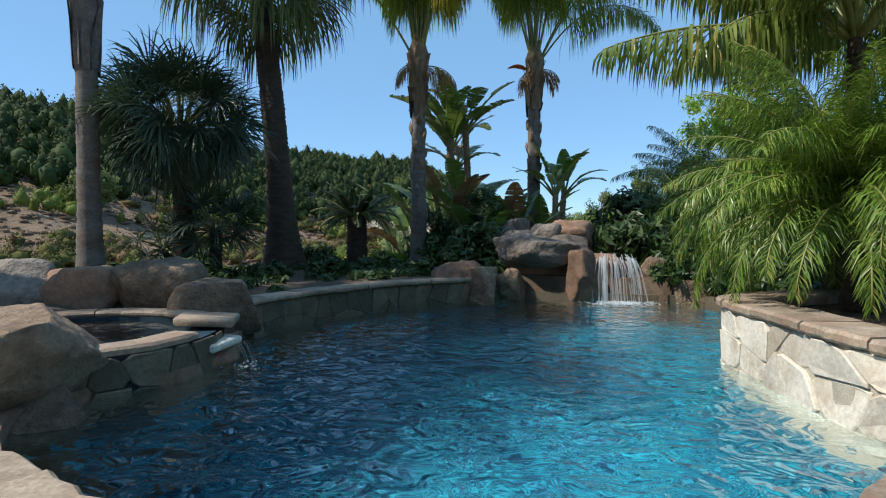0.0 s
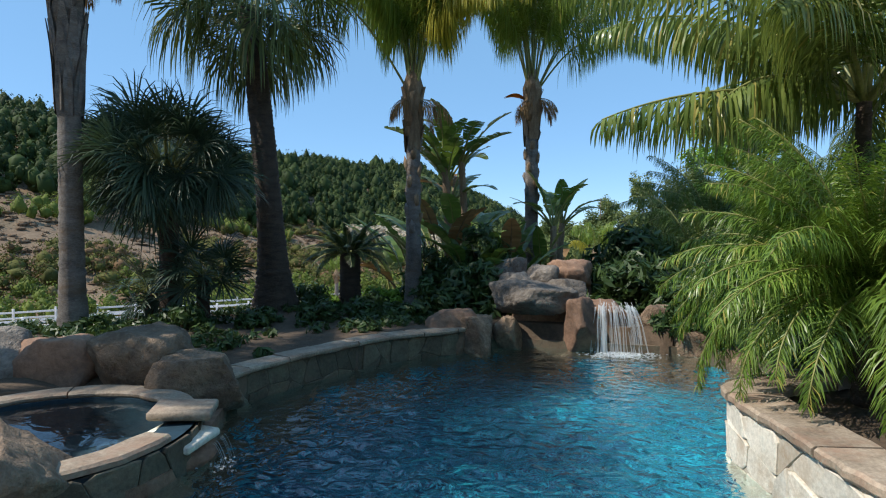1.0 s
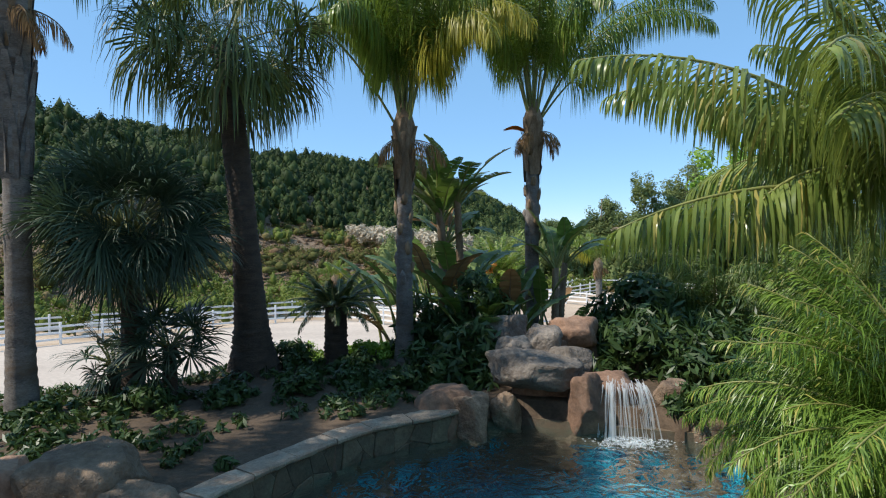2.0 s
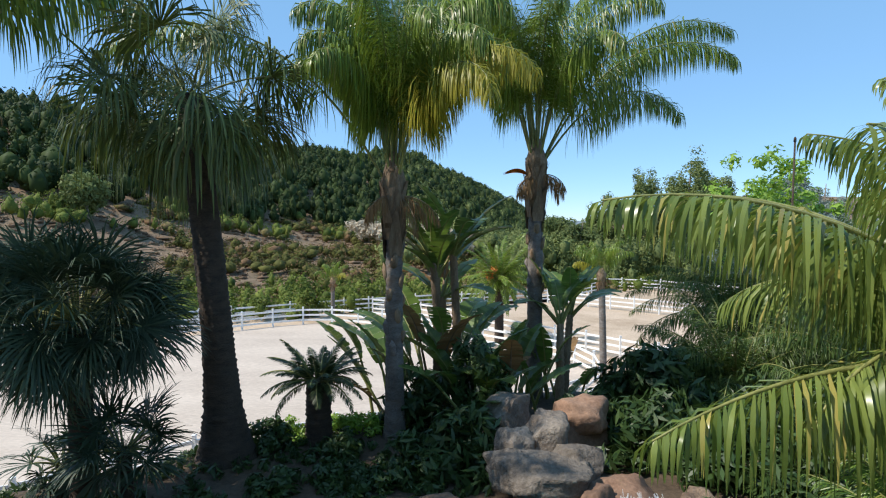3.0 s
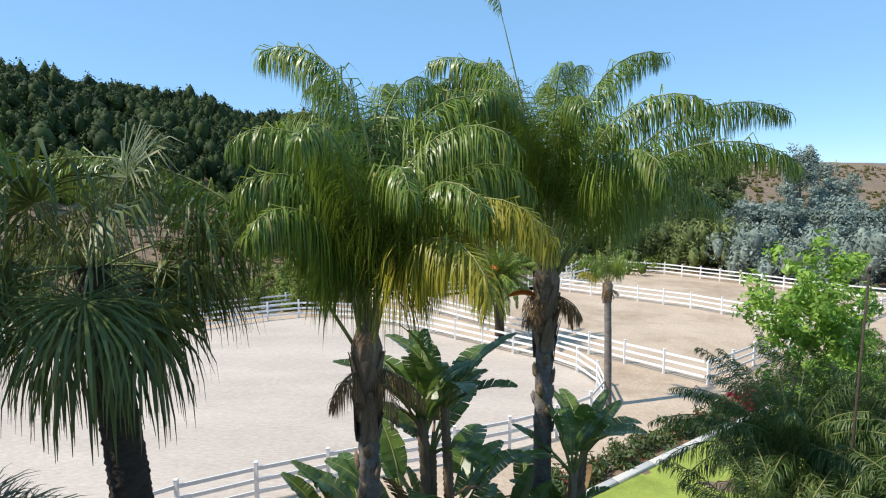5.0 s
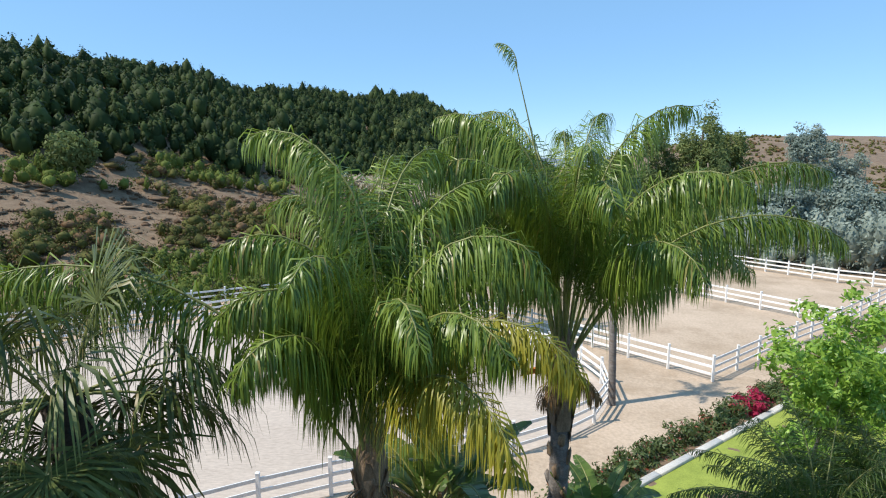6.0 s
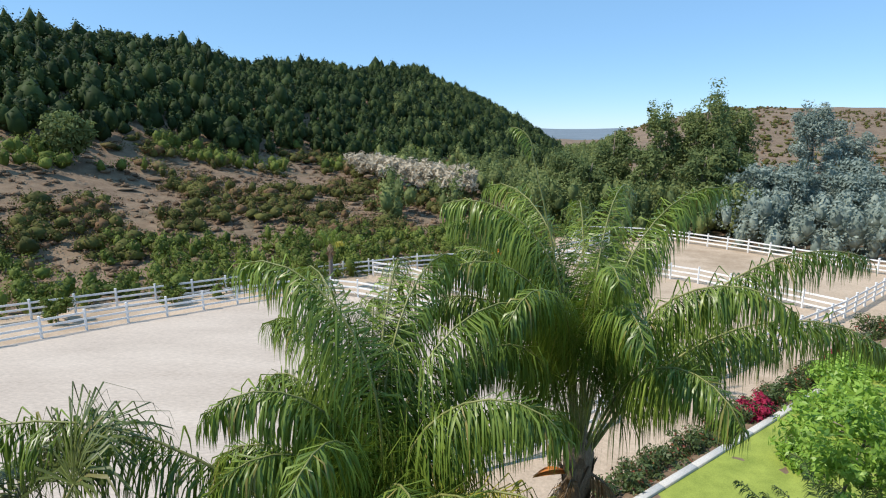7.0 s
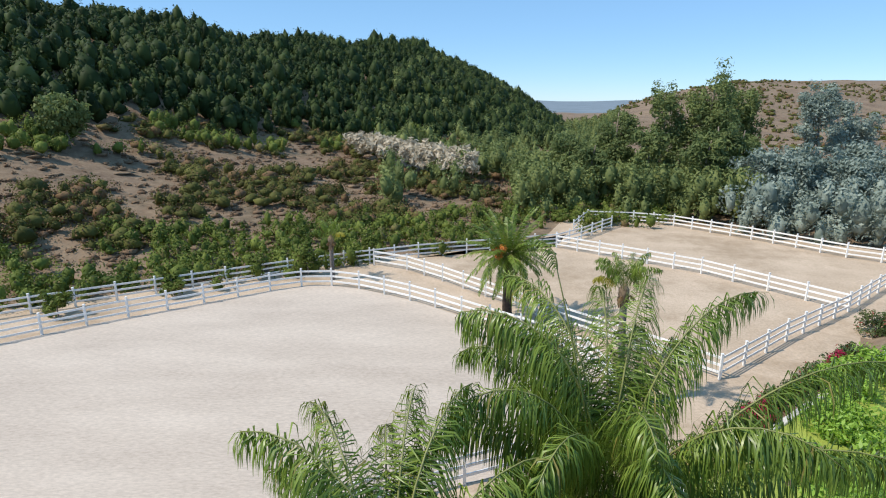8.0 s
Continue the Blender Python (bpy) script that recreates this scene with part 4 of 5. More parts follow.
def queen_palm(x, y, z, height, seed, r=0.115, leaves=18, length=3.0, extra=(), lean=(0, 0), old=1, boot=0.75, label="tall queen palm with grey ringed trunk and drooping feathery fronds", leaflets=165, scale=1.0, fronds=()):
    rng = np.random.default_rng(seed)
    palm = thing("queen_palm", label, "palm tree", pose(x, y, z), group="palms round the pool")
    part("trunk", trunk_shape(rng, height, r * 1.05, r * 0.95, 0.05, 0.1, lean), M_TRUNK_GREY, palm)
    top = (lean[0], lean[1], height)
    boots(rng, palm, top, r * 1.15, int(22 * boot), boot * scale, M_TRUNK_GREY if boot > 1 else M_FIBRE)
    for i in range(0 if boot > 1 or scale < 1 else 16):
        hump = rock(seed * 50 + i, (0.05, 0.06, 0.13), 1, 0.3)
        az = GOLDEN * i
        h = height - 0.75 - 0.085 * i
        f = (h / height) ** 1.5
        part("leaf_scar", hump, M_FIBRE if i % 3 else M_TRUNK_GREY, palm, at=pose(lean[0] * f + r * math.cos(math.radians(az)), lean[1] * f + r * math.sin(math.radians(az)), h, 0, 10, az))
    part("crownshaft", tube([(top[0], top[1], top[2] - 0.5 * scale), (top[0], top[1], top[2] + 0.1), (top[0], top[1], top[2] + 0.45 * scale)], [r * 1.2, r * 1.5, r * 0.5], 10, rough=0.1), M_FIBRE, palm)
    dead_skirt(rng, palm, (top[0], top[1], top[2] - 0.1), 7, 0.6 * scale)
    specs = []
    for i in range(leaves):
        t = i / (leaves - 1)
        specs.append(dict(rise=1.45 - 0.6 * t**1.2, bend=1.5 + 0.6 * t, length=length * rng.uniform(0.85, 1.05) * (0.85 + 0.15 * math.sin(math.pi * t)), z=0.25 * scale * (1 - t)))
    for az, rise, bend, reach in fronds:
        specs.append(dict(az=az + rng.uniform(-5, 5), rise=rise, bend=bend, length=reach, z=0.2 * scale * (rise - 0.8)))
    if old and leaves:
        specs[-1]["mats"] = [M_PETIOLE, M_QUEEN_OLD]
        specs[-1]["label"] = "yellowing frond"
    specs += list(extra)

    def make(g, p):
        return feather(g, p["length"], p["rise"], p["bend"], leaflets, p.get("leaf", 0.7 * scale), 0.0098 * scale * (150 / leaflets) ** 0.5, p.get("sag", 1.3), 0.35, 0.3, 0.32, 0.018 * scale, g.normal(0, 0.35), 0.55, p.get("arch", 2.7), 0.9)

    crown_of(rng, palm, top, specs, make, [M_PETIOLE, M_QUEEN], start=seed * 40)
    return palm


queen_near = queen_palm(-0.36, 8.75, 0.15, 3.3, 3, 0.105, 0, leaflets=210, fronds=(
    (155, 1.72, 2.3, 3.6), (120, 1.6, 2.3, 3.5), (60, 1.56, 2.2, 3.6), (15, 1.52, 2.4, 3.4), (335, 1.48, 2.6, 3.0), (222, 1.5, 2.7, 2.4), (150, 1.52, 2.6, 2.6), (100, 1.5, 2.4, 3.2), (80, 1.4, 2.5, 3.0), (255, 1.5, 2.4, 2.8),
    (290, 1.4, 2.6, 2.6), (0, 1.34, 2.6, 2.8), (40, 1.37, 2.5, 3.0), (178, 1.42, 2.7, 2.3), (235, 1.35, 2.7, 2.2), (310, 1.3, 2.6, 2.6), (130, 1.36, 2.6, 2.4), (90, 1.56, 2.0, 3.4), (200, 1.6, 2.6, 2.8), (140, 1.6, 2.5, 3.1)),
    extra=(dict(az=186, rise=1.05, bend=1.9, length=4.4, arch=1.7), dict(az=-30, rise=1.35, bend=2.7, length=2.9, arch=2.0, mats=[M_PETIOLE, M_QUEEN_OLD], label="yellowing frond"), dict(az=-52, rise=1.2, bend=2.6, length=2.6, arch=2.0, mats=[M_PETIOLE, M_QUEEN_OLD], label="yellowing frond")))
queen_far = queen_palm(1.7, 10.42, -0.1, 3.95, 7, 0.115, 0, leaflets=210, fronds=(
    (25, 1.47, 1.8, 3.68), (165, 1.54, 2.1, 3.59), (120, 1.52, 2.0, 3.68), (80, 1.47, 2.2, 3.59), (200, 1.45, 2.4, 3.22), (240, 1.42, 2.4, 3.13), (275, 1.4, 2.4, 3.04), (322, 1.35, 2.3, 3.22),
    (42, 1.28, 2.3, 3.22), (65, 1.35, 2.3, 3.22), (100, 1.3, 2.4, 3.13), (140, 1.35, 2.4, 3.22), (180, 1.3, 2.4, 2.94), (220, 1.2, 2.4, 2.76), (297, 1.15, 2.4, 2.76), (258, 1.52, 2.1, 3.13), (150, 1.52, 2.2, 3.40), (60, 1.52, 1.9, 3.59)),
    extra=(dict(az=2, rise=1.15, bend=1.6, length=4.3, arch=1.7), dict(az=347, rise=1.1, bend=1.9, length=3.7, arch=1.8), dict(az=14, rise=0.95, bend=1.9, length=3.2, arch=1.8)))
g = np.random.default_rng(70)
spear = Shape()
q = np.linspace(0, 1, 12)
tube(np.stack([-0.62 * q**1.4, 0.1 * q, 0.2 + 3.25 * q], 1), 0.02 * (1 - 0.75 * q), 6, 0, spear)
spear_leaf = part("spear_leaf", spear, [M_PETIOLE, M_QUEEN], queen_far, "upright bare spear leaf", pose(0, 0, 3.95))
tuft = feather(g, 0.4, 1.35, 1.6, 20, 0.2, 0.007, 0.8, 0.5, 0.2, 0.05, 0.006)
part("leaf_tuft", tuft, [M_PETIOLE, M_QUEEN], spear_leaf, at=pose(-0.6, 0.1, 3.38, 0, -10, 160))

spathe = Shape()
q = np.linspace(0, 1, 9)
nodes_ = np.stack([0.12 + 0.42 * q, 0 * q, 0.1 + 0.06 * np.sin(q * 3)], 1)[None]
strips(spathe, nodes_, (0.06 * np.sin(np.pi * (0.08 + 0.9 * q)))[None], np.tile(np.array([0, 0.9, 0.4]), (1, 9, 1)), 0)
strips(spathe, nodes_ - np.array([0, 0, 0.02]), (0.055 * np.sin(np.pi * (0.08 + 0.9 * q)))[None], np.tile(np.array([0, 0.9, -0.4]), (1, 9, 1)), 0)
part("flower_spathe", spathe, [M_FRUIT], queen_far, "dry orange flower spathe", pose(0, 0, 3.75, 0, 0, 195))

# grey palm at the spa
king = queen_palm(-4.0, 6.4, 0.15, 4.2, 11, 0.112, 15, 2.6, boot=1.5, label="palm with a stout smooth grey trunk behind the spa", leaflets=100, old=0)

# Unseen palm, placed to cast the shade that lies on spa and water.
queen_palm(-5.15, 3.9, 0.1, 3.9, 13, 0.13, 18, 2.7, label="feathery palm beside the spa that shades the water", leaflets=120, old=0)

# small palms on the lower ground
queen_palm(8.45, 29.9, ARENA_Z, 5.9, 17, 0.17, 13, 2.2, label="slender palm with yellow-green crown beside the arena fence", leaflets=46, scale=0.9, lean=(-0.15, 0.1))
queen_palm(-9.2, 49.9, ARENA_Z, 3.4, 19, 0.17, 11, 2.2, label="small palm between the two far fences", leaflets=34, scale=0.9)


def fan_palm(name, x, y, z, height, seed, r0, r1, flare, leaves, stem, blade, mats, trunk_mat, label, droop=0.55, low=-0.9, lean=(0, 0), rays=26, hi=1.4):
    rng = np.random.default_rng(seed)
    palm = thing(name, label, "palm tree", pose(x, y, z), group="palms round the pool")
    part("trunk", trunk_shape(rng, height, r0, r1, flare, 0.06, lean, 0.07, 18), trunk_mat, palm)
    specs = []
    for i in range(leaves):
        t = i / (leaves - 1)
        rise = hi + (low - hi) * t + rng.normal(0, 0.22)
        specs.append(dict(rise=rise, bend=0.35 + 0.3 * t, stem=stem * rng.uniform(0.8, 1.1) * (0.7 + 0.3 * math.sin(math.pi * min(1, t + 0.2))), blade=blade * rng.uniform(0.85, 1.1)))

    def make(g, p):
        return fan(g, p["stem"], p["rise"], p["bend"], p["blade"], rays, droop, turn=0.7 if rays < 50 else 0.5)

    crown_of(rng, palm, (lean[0], lean[1], height), specs, make, mats, start=seed * 31, spread_=r1 * 0.7)
    return palm


fan_palm("fan_palm", -2.27, 8.1, 0.1, 4.35, 23, 0.175, 0.145, 0.25, 28, 0.85, 0.98, [M_PETIOLE, M_FAN], M_TRUNK_DARK, "tall fan palm with thick dark fibrous trunk flared at the base", 2.5, -0.85, hi=1.1, lean=(-0.34, 0), rays=60)
fan_palm("fan_palm", -3.2, 6.95, 0.15, 1.95, 29, 0.09, 0.11, 0.04, 90, 0.62, 0.56, [M_PETIOLE, M_FAN_SMALL], M_TRUNK_DARK, "bushy dark fan palm with a dense round crown", 0.55, -0.8, rays=48)
fan_palm("fan_palm", -2.8, 6.95, 0.15, 0.7, 31, 0.06, 0.06, 0.03, 22, 0.34, 0.4, [M_PETIOLE, M_FAN_SMALL], M_TRUNK_DARK, "low fan palm sprout at the foot of a larger one", 0.3, -0.3, rays=28)
fan_palm("fan_palm", -3.55, 7.2, 0.1, 0.5, 37, 0.06, 0.06, 0.03, 18, 0.3, 0.36, [M_PETIOLE, M_FAN_SMALL], M_TRUNK_DARK, "low fan palm sprout at the foot of a larger one", 0.3, -0.3, rays=28)


def feather_crown(name, x, y, z, height, seed, r, leaves, length, leaf_len, width, leaflets, mats, trunk_mat, label, category="palm tree", sag=0.3, hi=1.4, lo=-0.3, bend=(0.9, 1.3), lift=0.35, forward=0.7, trunk_ridge=0.12, stem=0.14, thick=0.012, extra=(), group="palms round the pool", lean=(0, 0), full=0.35, plume=0.28, bits=2):
    rng = np.random.default_rng(seed)
    palm = thing(name, label, category, pose(x, y, z), group=group)
    part("trunk", trunk_shape(rng, height, r, r * 0.95, 0.02, 0.05, lean, trunk_ridge), trunk_mat, palm)
    specs = []
    for i in range(leaves):
        t = i / (leaves - 1)
        specs.append(dict(rise=hi + (lo - hi) * t, bend=bend[0] + (bend[1] - bend[0]) * t, length=length * rng.uniform(0.72, 1.12)))
    specs += list(extra)

    def make(g, p):
        return feather(g, p["length"], p["rise"], p["bend"], leaflets, leaf_len, width, sag, forward, lift, stem, thick, g.normal(0, 0.6), full, 1.25, plume, bits)

    crown_of(rng, palm, (lean[0], lean[1], height), specs, make, mats, start=seed * 23, spread_=r * 0.7)
    return palm


feather_crown("sago_palm", -1.3, 8.6, -0.05, 1.1, 43, 0.15, 40, 0.6, 0.13, 0.0055, 60, [M_PETIOLE, M_SAGO], M_TRUNK_DARK, "sago palm with a rough dark trunk and stiff rosette", sag=0.03, hi=1.35, lo=0.0, bend=(0.7, 1.3), plume=0.08)
# pygmy date palms in the raised planter
feather_crown("pygmy_date_palm", 2.62, 3.5, 0.33, 0.62, 47, 0.09, 120, 1.2, 0.25, 0.0044, 124, [M_PETIOLE, M_DATE], M_TRUNK_DARK, "lush pygmy date palm with arching bright green fronds in the planter", sag=0.3, hi=1.45, lo=0.15, bend=(0.8, 1.9), plume=0.5, stem=0.1, thick=0.008)
feather_crown("pygmy_date_palm", 2.95, 4.15, 0.33, 0.6, 53, 0.09, 84, 1.12, 0.26, 0.0044, 116, [M_PETIOLE, M_DATE], M_TRUNK_DARK, "pygmy date palm with arching bright green fronds in the planter", sag=0.3, hi=1.4, lo=0.1, bend=(0.8, 1.8), plume=0.5, stem=0.1, thick=0.008, lean=(0.1, 0.15))
# kentia palm in the planter, its fronds reaching over the pool
feather_crown("kentia_palm", 3.2, 4.4, 0.33, 2.0, 59, 0.05, 16, 2.0, 0.66, 0.0115, 72, [M_PETIOLE, M_KENTIA], M_TRUNK_DARK, "kentia palm with broad arching yellow-green fronds over the pool", bits=4, sag=0.95, hi=1.4, lo=0.45, bend=(0.9, 1.5), lift=0.1, forward=0.45, stem=0.2, thick=0.02, extra=(
    dict(az=187, rise=0.12, bend=0.55, length=2.1), dict(az=186, rise=0.75, bend=0.95, length=2.4), dict(az=153, rise=0.9, bend=1.2, length=2.2), dict(az=205, rise=1.05, bend=1.2, length=2.1), dict(az=225, rise=0.7, bend=1.3, length=1.8)))
feather_crown("kentia_palm", 4.15, 5.2, 0.05, 2.5, 67, 0.06, 15, 2.0, 0.56, 0.012, 60, [M_PETIOLE, M_KENTIA], M_TRUNK_DARK, "shaded kentia palm with arching fronds behind the planter", bits=3, sag=1.1, hi=1.4, lo=0.0, bend=(0.9, 1.6), lift=0.1, forward=0.45, stem=0.2, thick=0.02)
# date palm beyond the arena
canary = feather_crown("date_palm", 4.25, 40.9, ARENA_Z, 4.7, 61, 0.3, 60, 3.3, 0.5, 0.028, 60, [M_PETIOLE, M_QUEEN], M_TRUNK_DARK, "date palm with full green crown and orange fruit", sag=0.1, hi=1.45, lo=-0.7, bend=(0.6, 1.2), stem=0.08, thick=0.03)
g = np.random.default_rng(9)
part("fruit_bunch", quads("fruit_bunch", clumps(g, [(-0.9, -0.8, 5.1), (-0.5, -0.95, 5.3), (-0.75, -0.9, 4.8)], 0.3, 0.16, 90), [M_FRUIT]), None, canary, "orange fruit bunch")


def paddle_clump(x, y, z, seed, stems, label, tall=1.9, blade=0.95, spread_=0.5, stalks=0, lean_to=None):
    """Paddle leaves from the ground, and older stalks that carry a head of leaves."""
    rng = np.random.default_rng(seed)
    plant = thing("bird_of_paradise", label, "plant", pose(x, y, z), group="broad-leaved plants by the waterfall")

    def leaf(at, stem, rise, length):
        dry = rng.random() < 0.1
        s = paddle(rng, stem, rise, rng.uniform(0.35, 1.1), length, 0.4 * length * rng.uniform(0.85, 1.15), 0.45)
        part("leaf", s, [M_FIBRE if dry else M_PETIOLE, M_DRY if dry else M_BANANA], plant, "dry brown leaf" if dry else "", at)

    for i in range(stems):
        az = GOLDEN * i + rng.uniform(-20, 20) if lean_to is None else lean_to + rng.uniform(-55, 55)
        bx, by = rng.normal(0, spread_ * 0.4, 2)
        leaf(pose(bx, by, 0.02, 0, 0, az), tall * rng.uniform(0.25, 0.62), rng.uniform(0.95, 1.5), blade * rng.uniform(0.8, 1.15))
    for i in range(stalks):
        bx, by = rng.normal(0, spread_ * 0.4, 2)
        h, lx, ly = tall * rng.uniform(0.72, 1.0), rng.normal(0, 0.1), rng.normal(0, 0.1)
        part("stalk", trunk_shape(rng, h, 0.065, 0.05, 0.02, 0.07, (lx, ly), 0.2, 8), M_FIBRE, plant, at=pose(bx, by, 0))
        for j in range(7):
            leaf(pose(bx + lx, by + ly, h - 0.05, 0, 0, GOLDEN * j + 40 * i + rng.uniform(-20, 20)), rng.uniform(0.25, 0.5), rng.uniform(0.7, 1.5), blade * rng.uniform(0.8, 1.05))
    return plant


paddle_clump(0.22, 9.7, 0.0, 71, 18, "tall clump of giant bird of paradise with torn paddle leaves", 2.6, 0.85, 0.35, 4)
paddle_clump(-0.5, 9.75, -0.2, 73, 8, "clump of bird of paradise leaning out behind the palm trunk", 2.3, 0.95, 0.35, 0, 165)
paddle_clump(2.1, 10.3, -0.1, 79, 8, "bird of paradise clump behind the waterfall", 1.7, 0.7, 0.35, 2)
paddle_clump(0.75, 9.2, 0.1, 83, 16, "upright bird of paradise clump behind the rocks", 1.7, 0.8, 0.45)
paddle_clump(1.25, 9.8, 0.0, 89, 13, "small bird of paradise clump between the palm trunks", 1.9, 0.75, 0.4)


def shrub(x, y, z, rx, rz, seed, mat, label, leaf=0.07, count=26, per=46, name="shrub", category="shrub", group="shrubs of the garden", long=1.6):
    rng = np.random.default_rng(seed)
    bush = thing(name, label, category, pose(x, y, z), group=group)
    d = unit(rng.normal(0, 1, (count, 3)))
    d[:, 2] = np.abs(d[:, 2])
    c = d * np.array([rx, rx, rz]) * rng.uniform(0.35, 0.85, (count, 1)) + np.array([0, 0, 0.12 * rz])
    part("leaves", quads("leaves", clumps(rng, c, 0.34 * min(rx, rz * 1.3), leaf, per, 0.2, long), [mat]), None, bush)
    stems = Shape()
    for p in c[:7]:
        tube([(0, 0, -0.1), (p[0] * 0.4, p[1] * 0.4, p[2] * 0.55), tuple(p)], [0.02, 0.014, 0.006], 5, 0, stems)
    part("stems", stems, M_BARK, bush)
    return bush


k = 0
for x, y, rx, rz in [(0.45, 7.75, 0.6, 0.75), (0.0, 7.7, 0.45, 0.5), (0.9, 8.2, 0.5, 0.6), (0.7, 9.0, 0.6, 1.3), (-0.05, 9.1, 0.5, 1.1), (2.6, 8.1, 0.7, 0.95), (3.3, 7.6, 0.7, 0.8), (2.0, 8.6, 0.5, 0.9), (3.9, 7.0, 0.7, 0.8), (4.2, 8.4, 0.9, 1.0), (2.72, 6.6, 0.32, 0.3), (3.1, 6.3, 0.36, 0.3), (3.4, 5.75, 0.38, 0.32), (3.45, 5.15, 0.36, 0.3)]:
    k += 1
    shrub(x, y, 0.2, rx, rz, 200 + k, M_SHRUB, "dense dark green shrub behind the waterfall rocks", 0.075, 36, 62, long=2.4)
for x, y, rx, rz in [(-0.9, 7.6, 0.35, 0.22), (-1.5, 7.3, 0.35, 0.25), (-2.1, 6.9, 0.35, 0.2), (-2.9, 6.6, 0.4, 0.28), (-3.7, 6.2, 0.35, 0.16), (-1.0, 8.2, 0.35, 0.35), (-1.9, 8.4, 0.4, 0.35), (-0.5, 7.4, 0.3, 0.22), (-2.9, 8.6, 0.4, 0.2)]:
    k += 1
    shrub(x, y, float(ground_height(x, y)), rx, rz, 200 + k, M_SHRUB, "low dark groundcover shrub in the planting bed", 0.06, 20, 50)
# Dark leaf colour stands in for the palms' shadow on these shrubs.
for x, y, z, rx, rz in [(3.1, 8.9, 0.1, 0.9, 1.4), (4.0, 9.6, 0.0, 0.9, 1.2), (5.2, 8.6, 0.1, 1.1, 1.2), (6.3, 10.6, -0.2, 1.2, 1.1), (7.4, 9.2, 0.0, 1.3, 1.3), (3.6, 10.6, -0.3, 0.8, 0.9), (8.8, 11.0, -0.4, 1.3, 1.2), (4.8, 7.3, 0.1, 0.9, 0.8)]:
    k += 1
    shrub(x, y, z, rx, rz, 200 + k, M_SHRUB, "large dark green shrub on the bank beyond the pool", 0.09, 44, 66, long=2.4)
for x, y, h, seed in [(5.1, 10.6, 1.7, 311), (6.6, 9.7, 2.0, 313), (4.4, 9.5, 0.9, 317), (6.5, 11.4, 1.7, 319), (8.0, 11.0, 1.9, 323), (5.7, 8.6, 1.3, 329)]:
    feather_crown("date_palm", x, y, -0.2, h, seed, 0.1, 46, 1.75, 0.38, 0.0068, 86, [M_PETIOLE, M_BANK], M_TRUNK_DARK, "dark green feathery date palm on the bank", sag=0.6, hi=1.45, lo=-0.2, bend=(0.9, 1.8), stem=0.1, thick=0.012, group="date palms on the bank", plume=0.45)


def groundcover():
    """Strappy leaves and small plants over the planting bed."""
    g = np.random.default_rng(77)
    x, y = g.uniform(-6.5, 1.0, 1900), g.uniform(4.6, 9.3, 1900)
    wall_y = np.interp(x, [-6.5, -1.6, -1.3, -0.8, -0.3, 0.3, 1.0], [4.9, 4.9, 5.3, 6.0, 6.5, 6.9, 7.2])
    ok = (y > wall_y + 0.12) & (waves(x, y, 2.0) + g.uniform(-0.6, 0.9, len(x)) > 0)
    x, y = x[ok], y[ok]
    c = np.stack([x, y, ground_height(x, y) + 0.04], 1)
    tagged(part("groundcover", quads("groundcover", clumps(g, c, 0.085, 0.055, 20, 0.3, 2.0), [M_SHRUB]), None), "low dark green groundcover over the planting bed", "groundcover", kind="stuff")


groundcover()


def tree(x, y, z, height, radius, seed, mat, label, name="tree", trunk=0.14, leaf=0.12, count=60, per=50, slim=1.0, group="", low=0.35, loose=0.16):
    rng = np.random.default_rng(seed)
    t = thing(name, label, "tree", pose(x, y, z), group=group)
    wood, tips = Shape(), []
    q = np.linspace(0, 1, 7)
    bend = rng.normal(0, 0.06 * height, 2)
    stem = np.stack([bend[0] * q**2, bend[1] * q**2, 0.85 * height * q - 0.2], 1)
    tube(stem, trunk * (1 - 0.8 * q), 8, 0, wood, 0.1, random.Random(seed))
    for i in range(11):
        f = rng.uniform(low, 0.95)
        b = np.array([np.interp(f, q, stem[:, c]) for c in range(3)])
        a = GOLDEN * i * math.pi / 180
        reach = radius * rng.uniform(0.5, 0.95) * (1.1 - 0.6 * f)
        e = b + np.array([math.cos(a) * reach, math.sin(a) * reach, rng.uniform(0.15, 0.6) * reach * slim])
        m = (b + e) / 2 + np.array([0, 0, 0.08 * reach])
        tube([b, m, e], [trunk * 0.4 * (1.1 - f), trunk * 0.25 * (1.1 - f), 0.01], 5, 0, wood)
        tips += [e, m * 0.4 + e * 0.6]
    part("trunk", wood, M_BARK, t)
    tips = np.array(tips)
    c = tips[rng.integers(0, len(tips), count)] + rng.normal(0, loose * radius, (count, 3)) * np.array([1, 1, slim])
    part("crown", quads("crown", clumps(rng, c, rng.uniform(0.55, 1.0, count) * (0.36 - 0.45 * (loose - 0.16)) * radius, leaf, per, 0.1, 1.5), [mat]), None, t)
    return t


tree(6.1, 12.6, -1.6, 6.15, 1.05, 301, M_BRIGHT, "bright green feathery tree on the bank beyond the pool", leaf=0.085, count=90, per=60, trunk=0.06, low=0.9, loose=0.38)
tree(8.9, 13.2, -2.2, 4.2, 1.4, 302, M_BRIGHT, "bright green feathery tree above the lawn", leaf=0.09, count=130, per=66, trunk=0.08, low=0.5, loose=0.28)

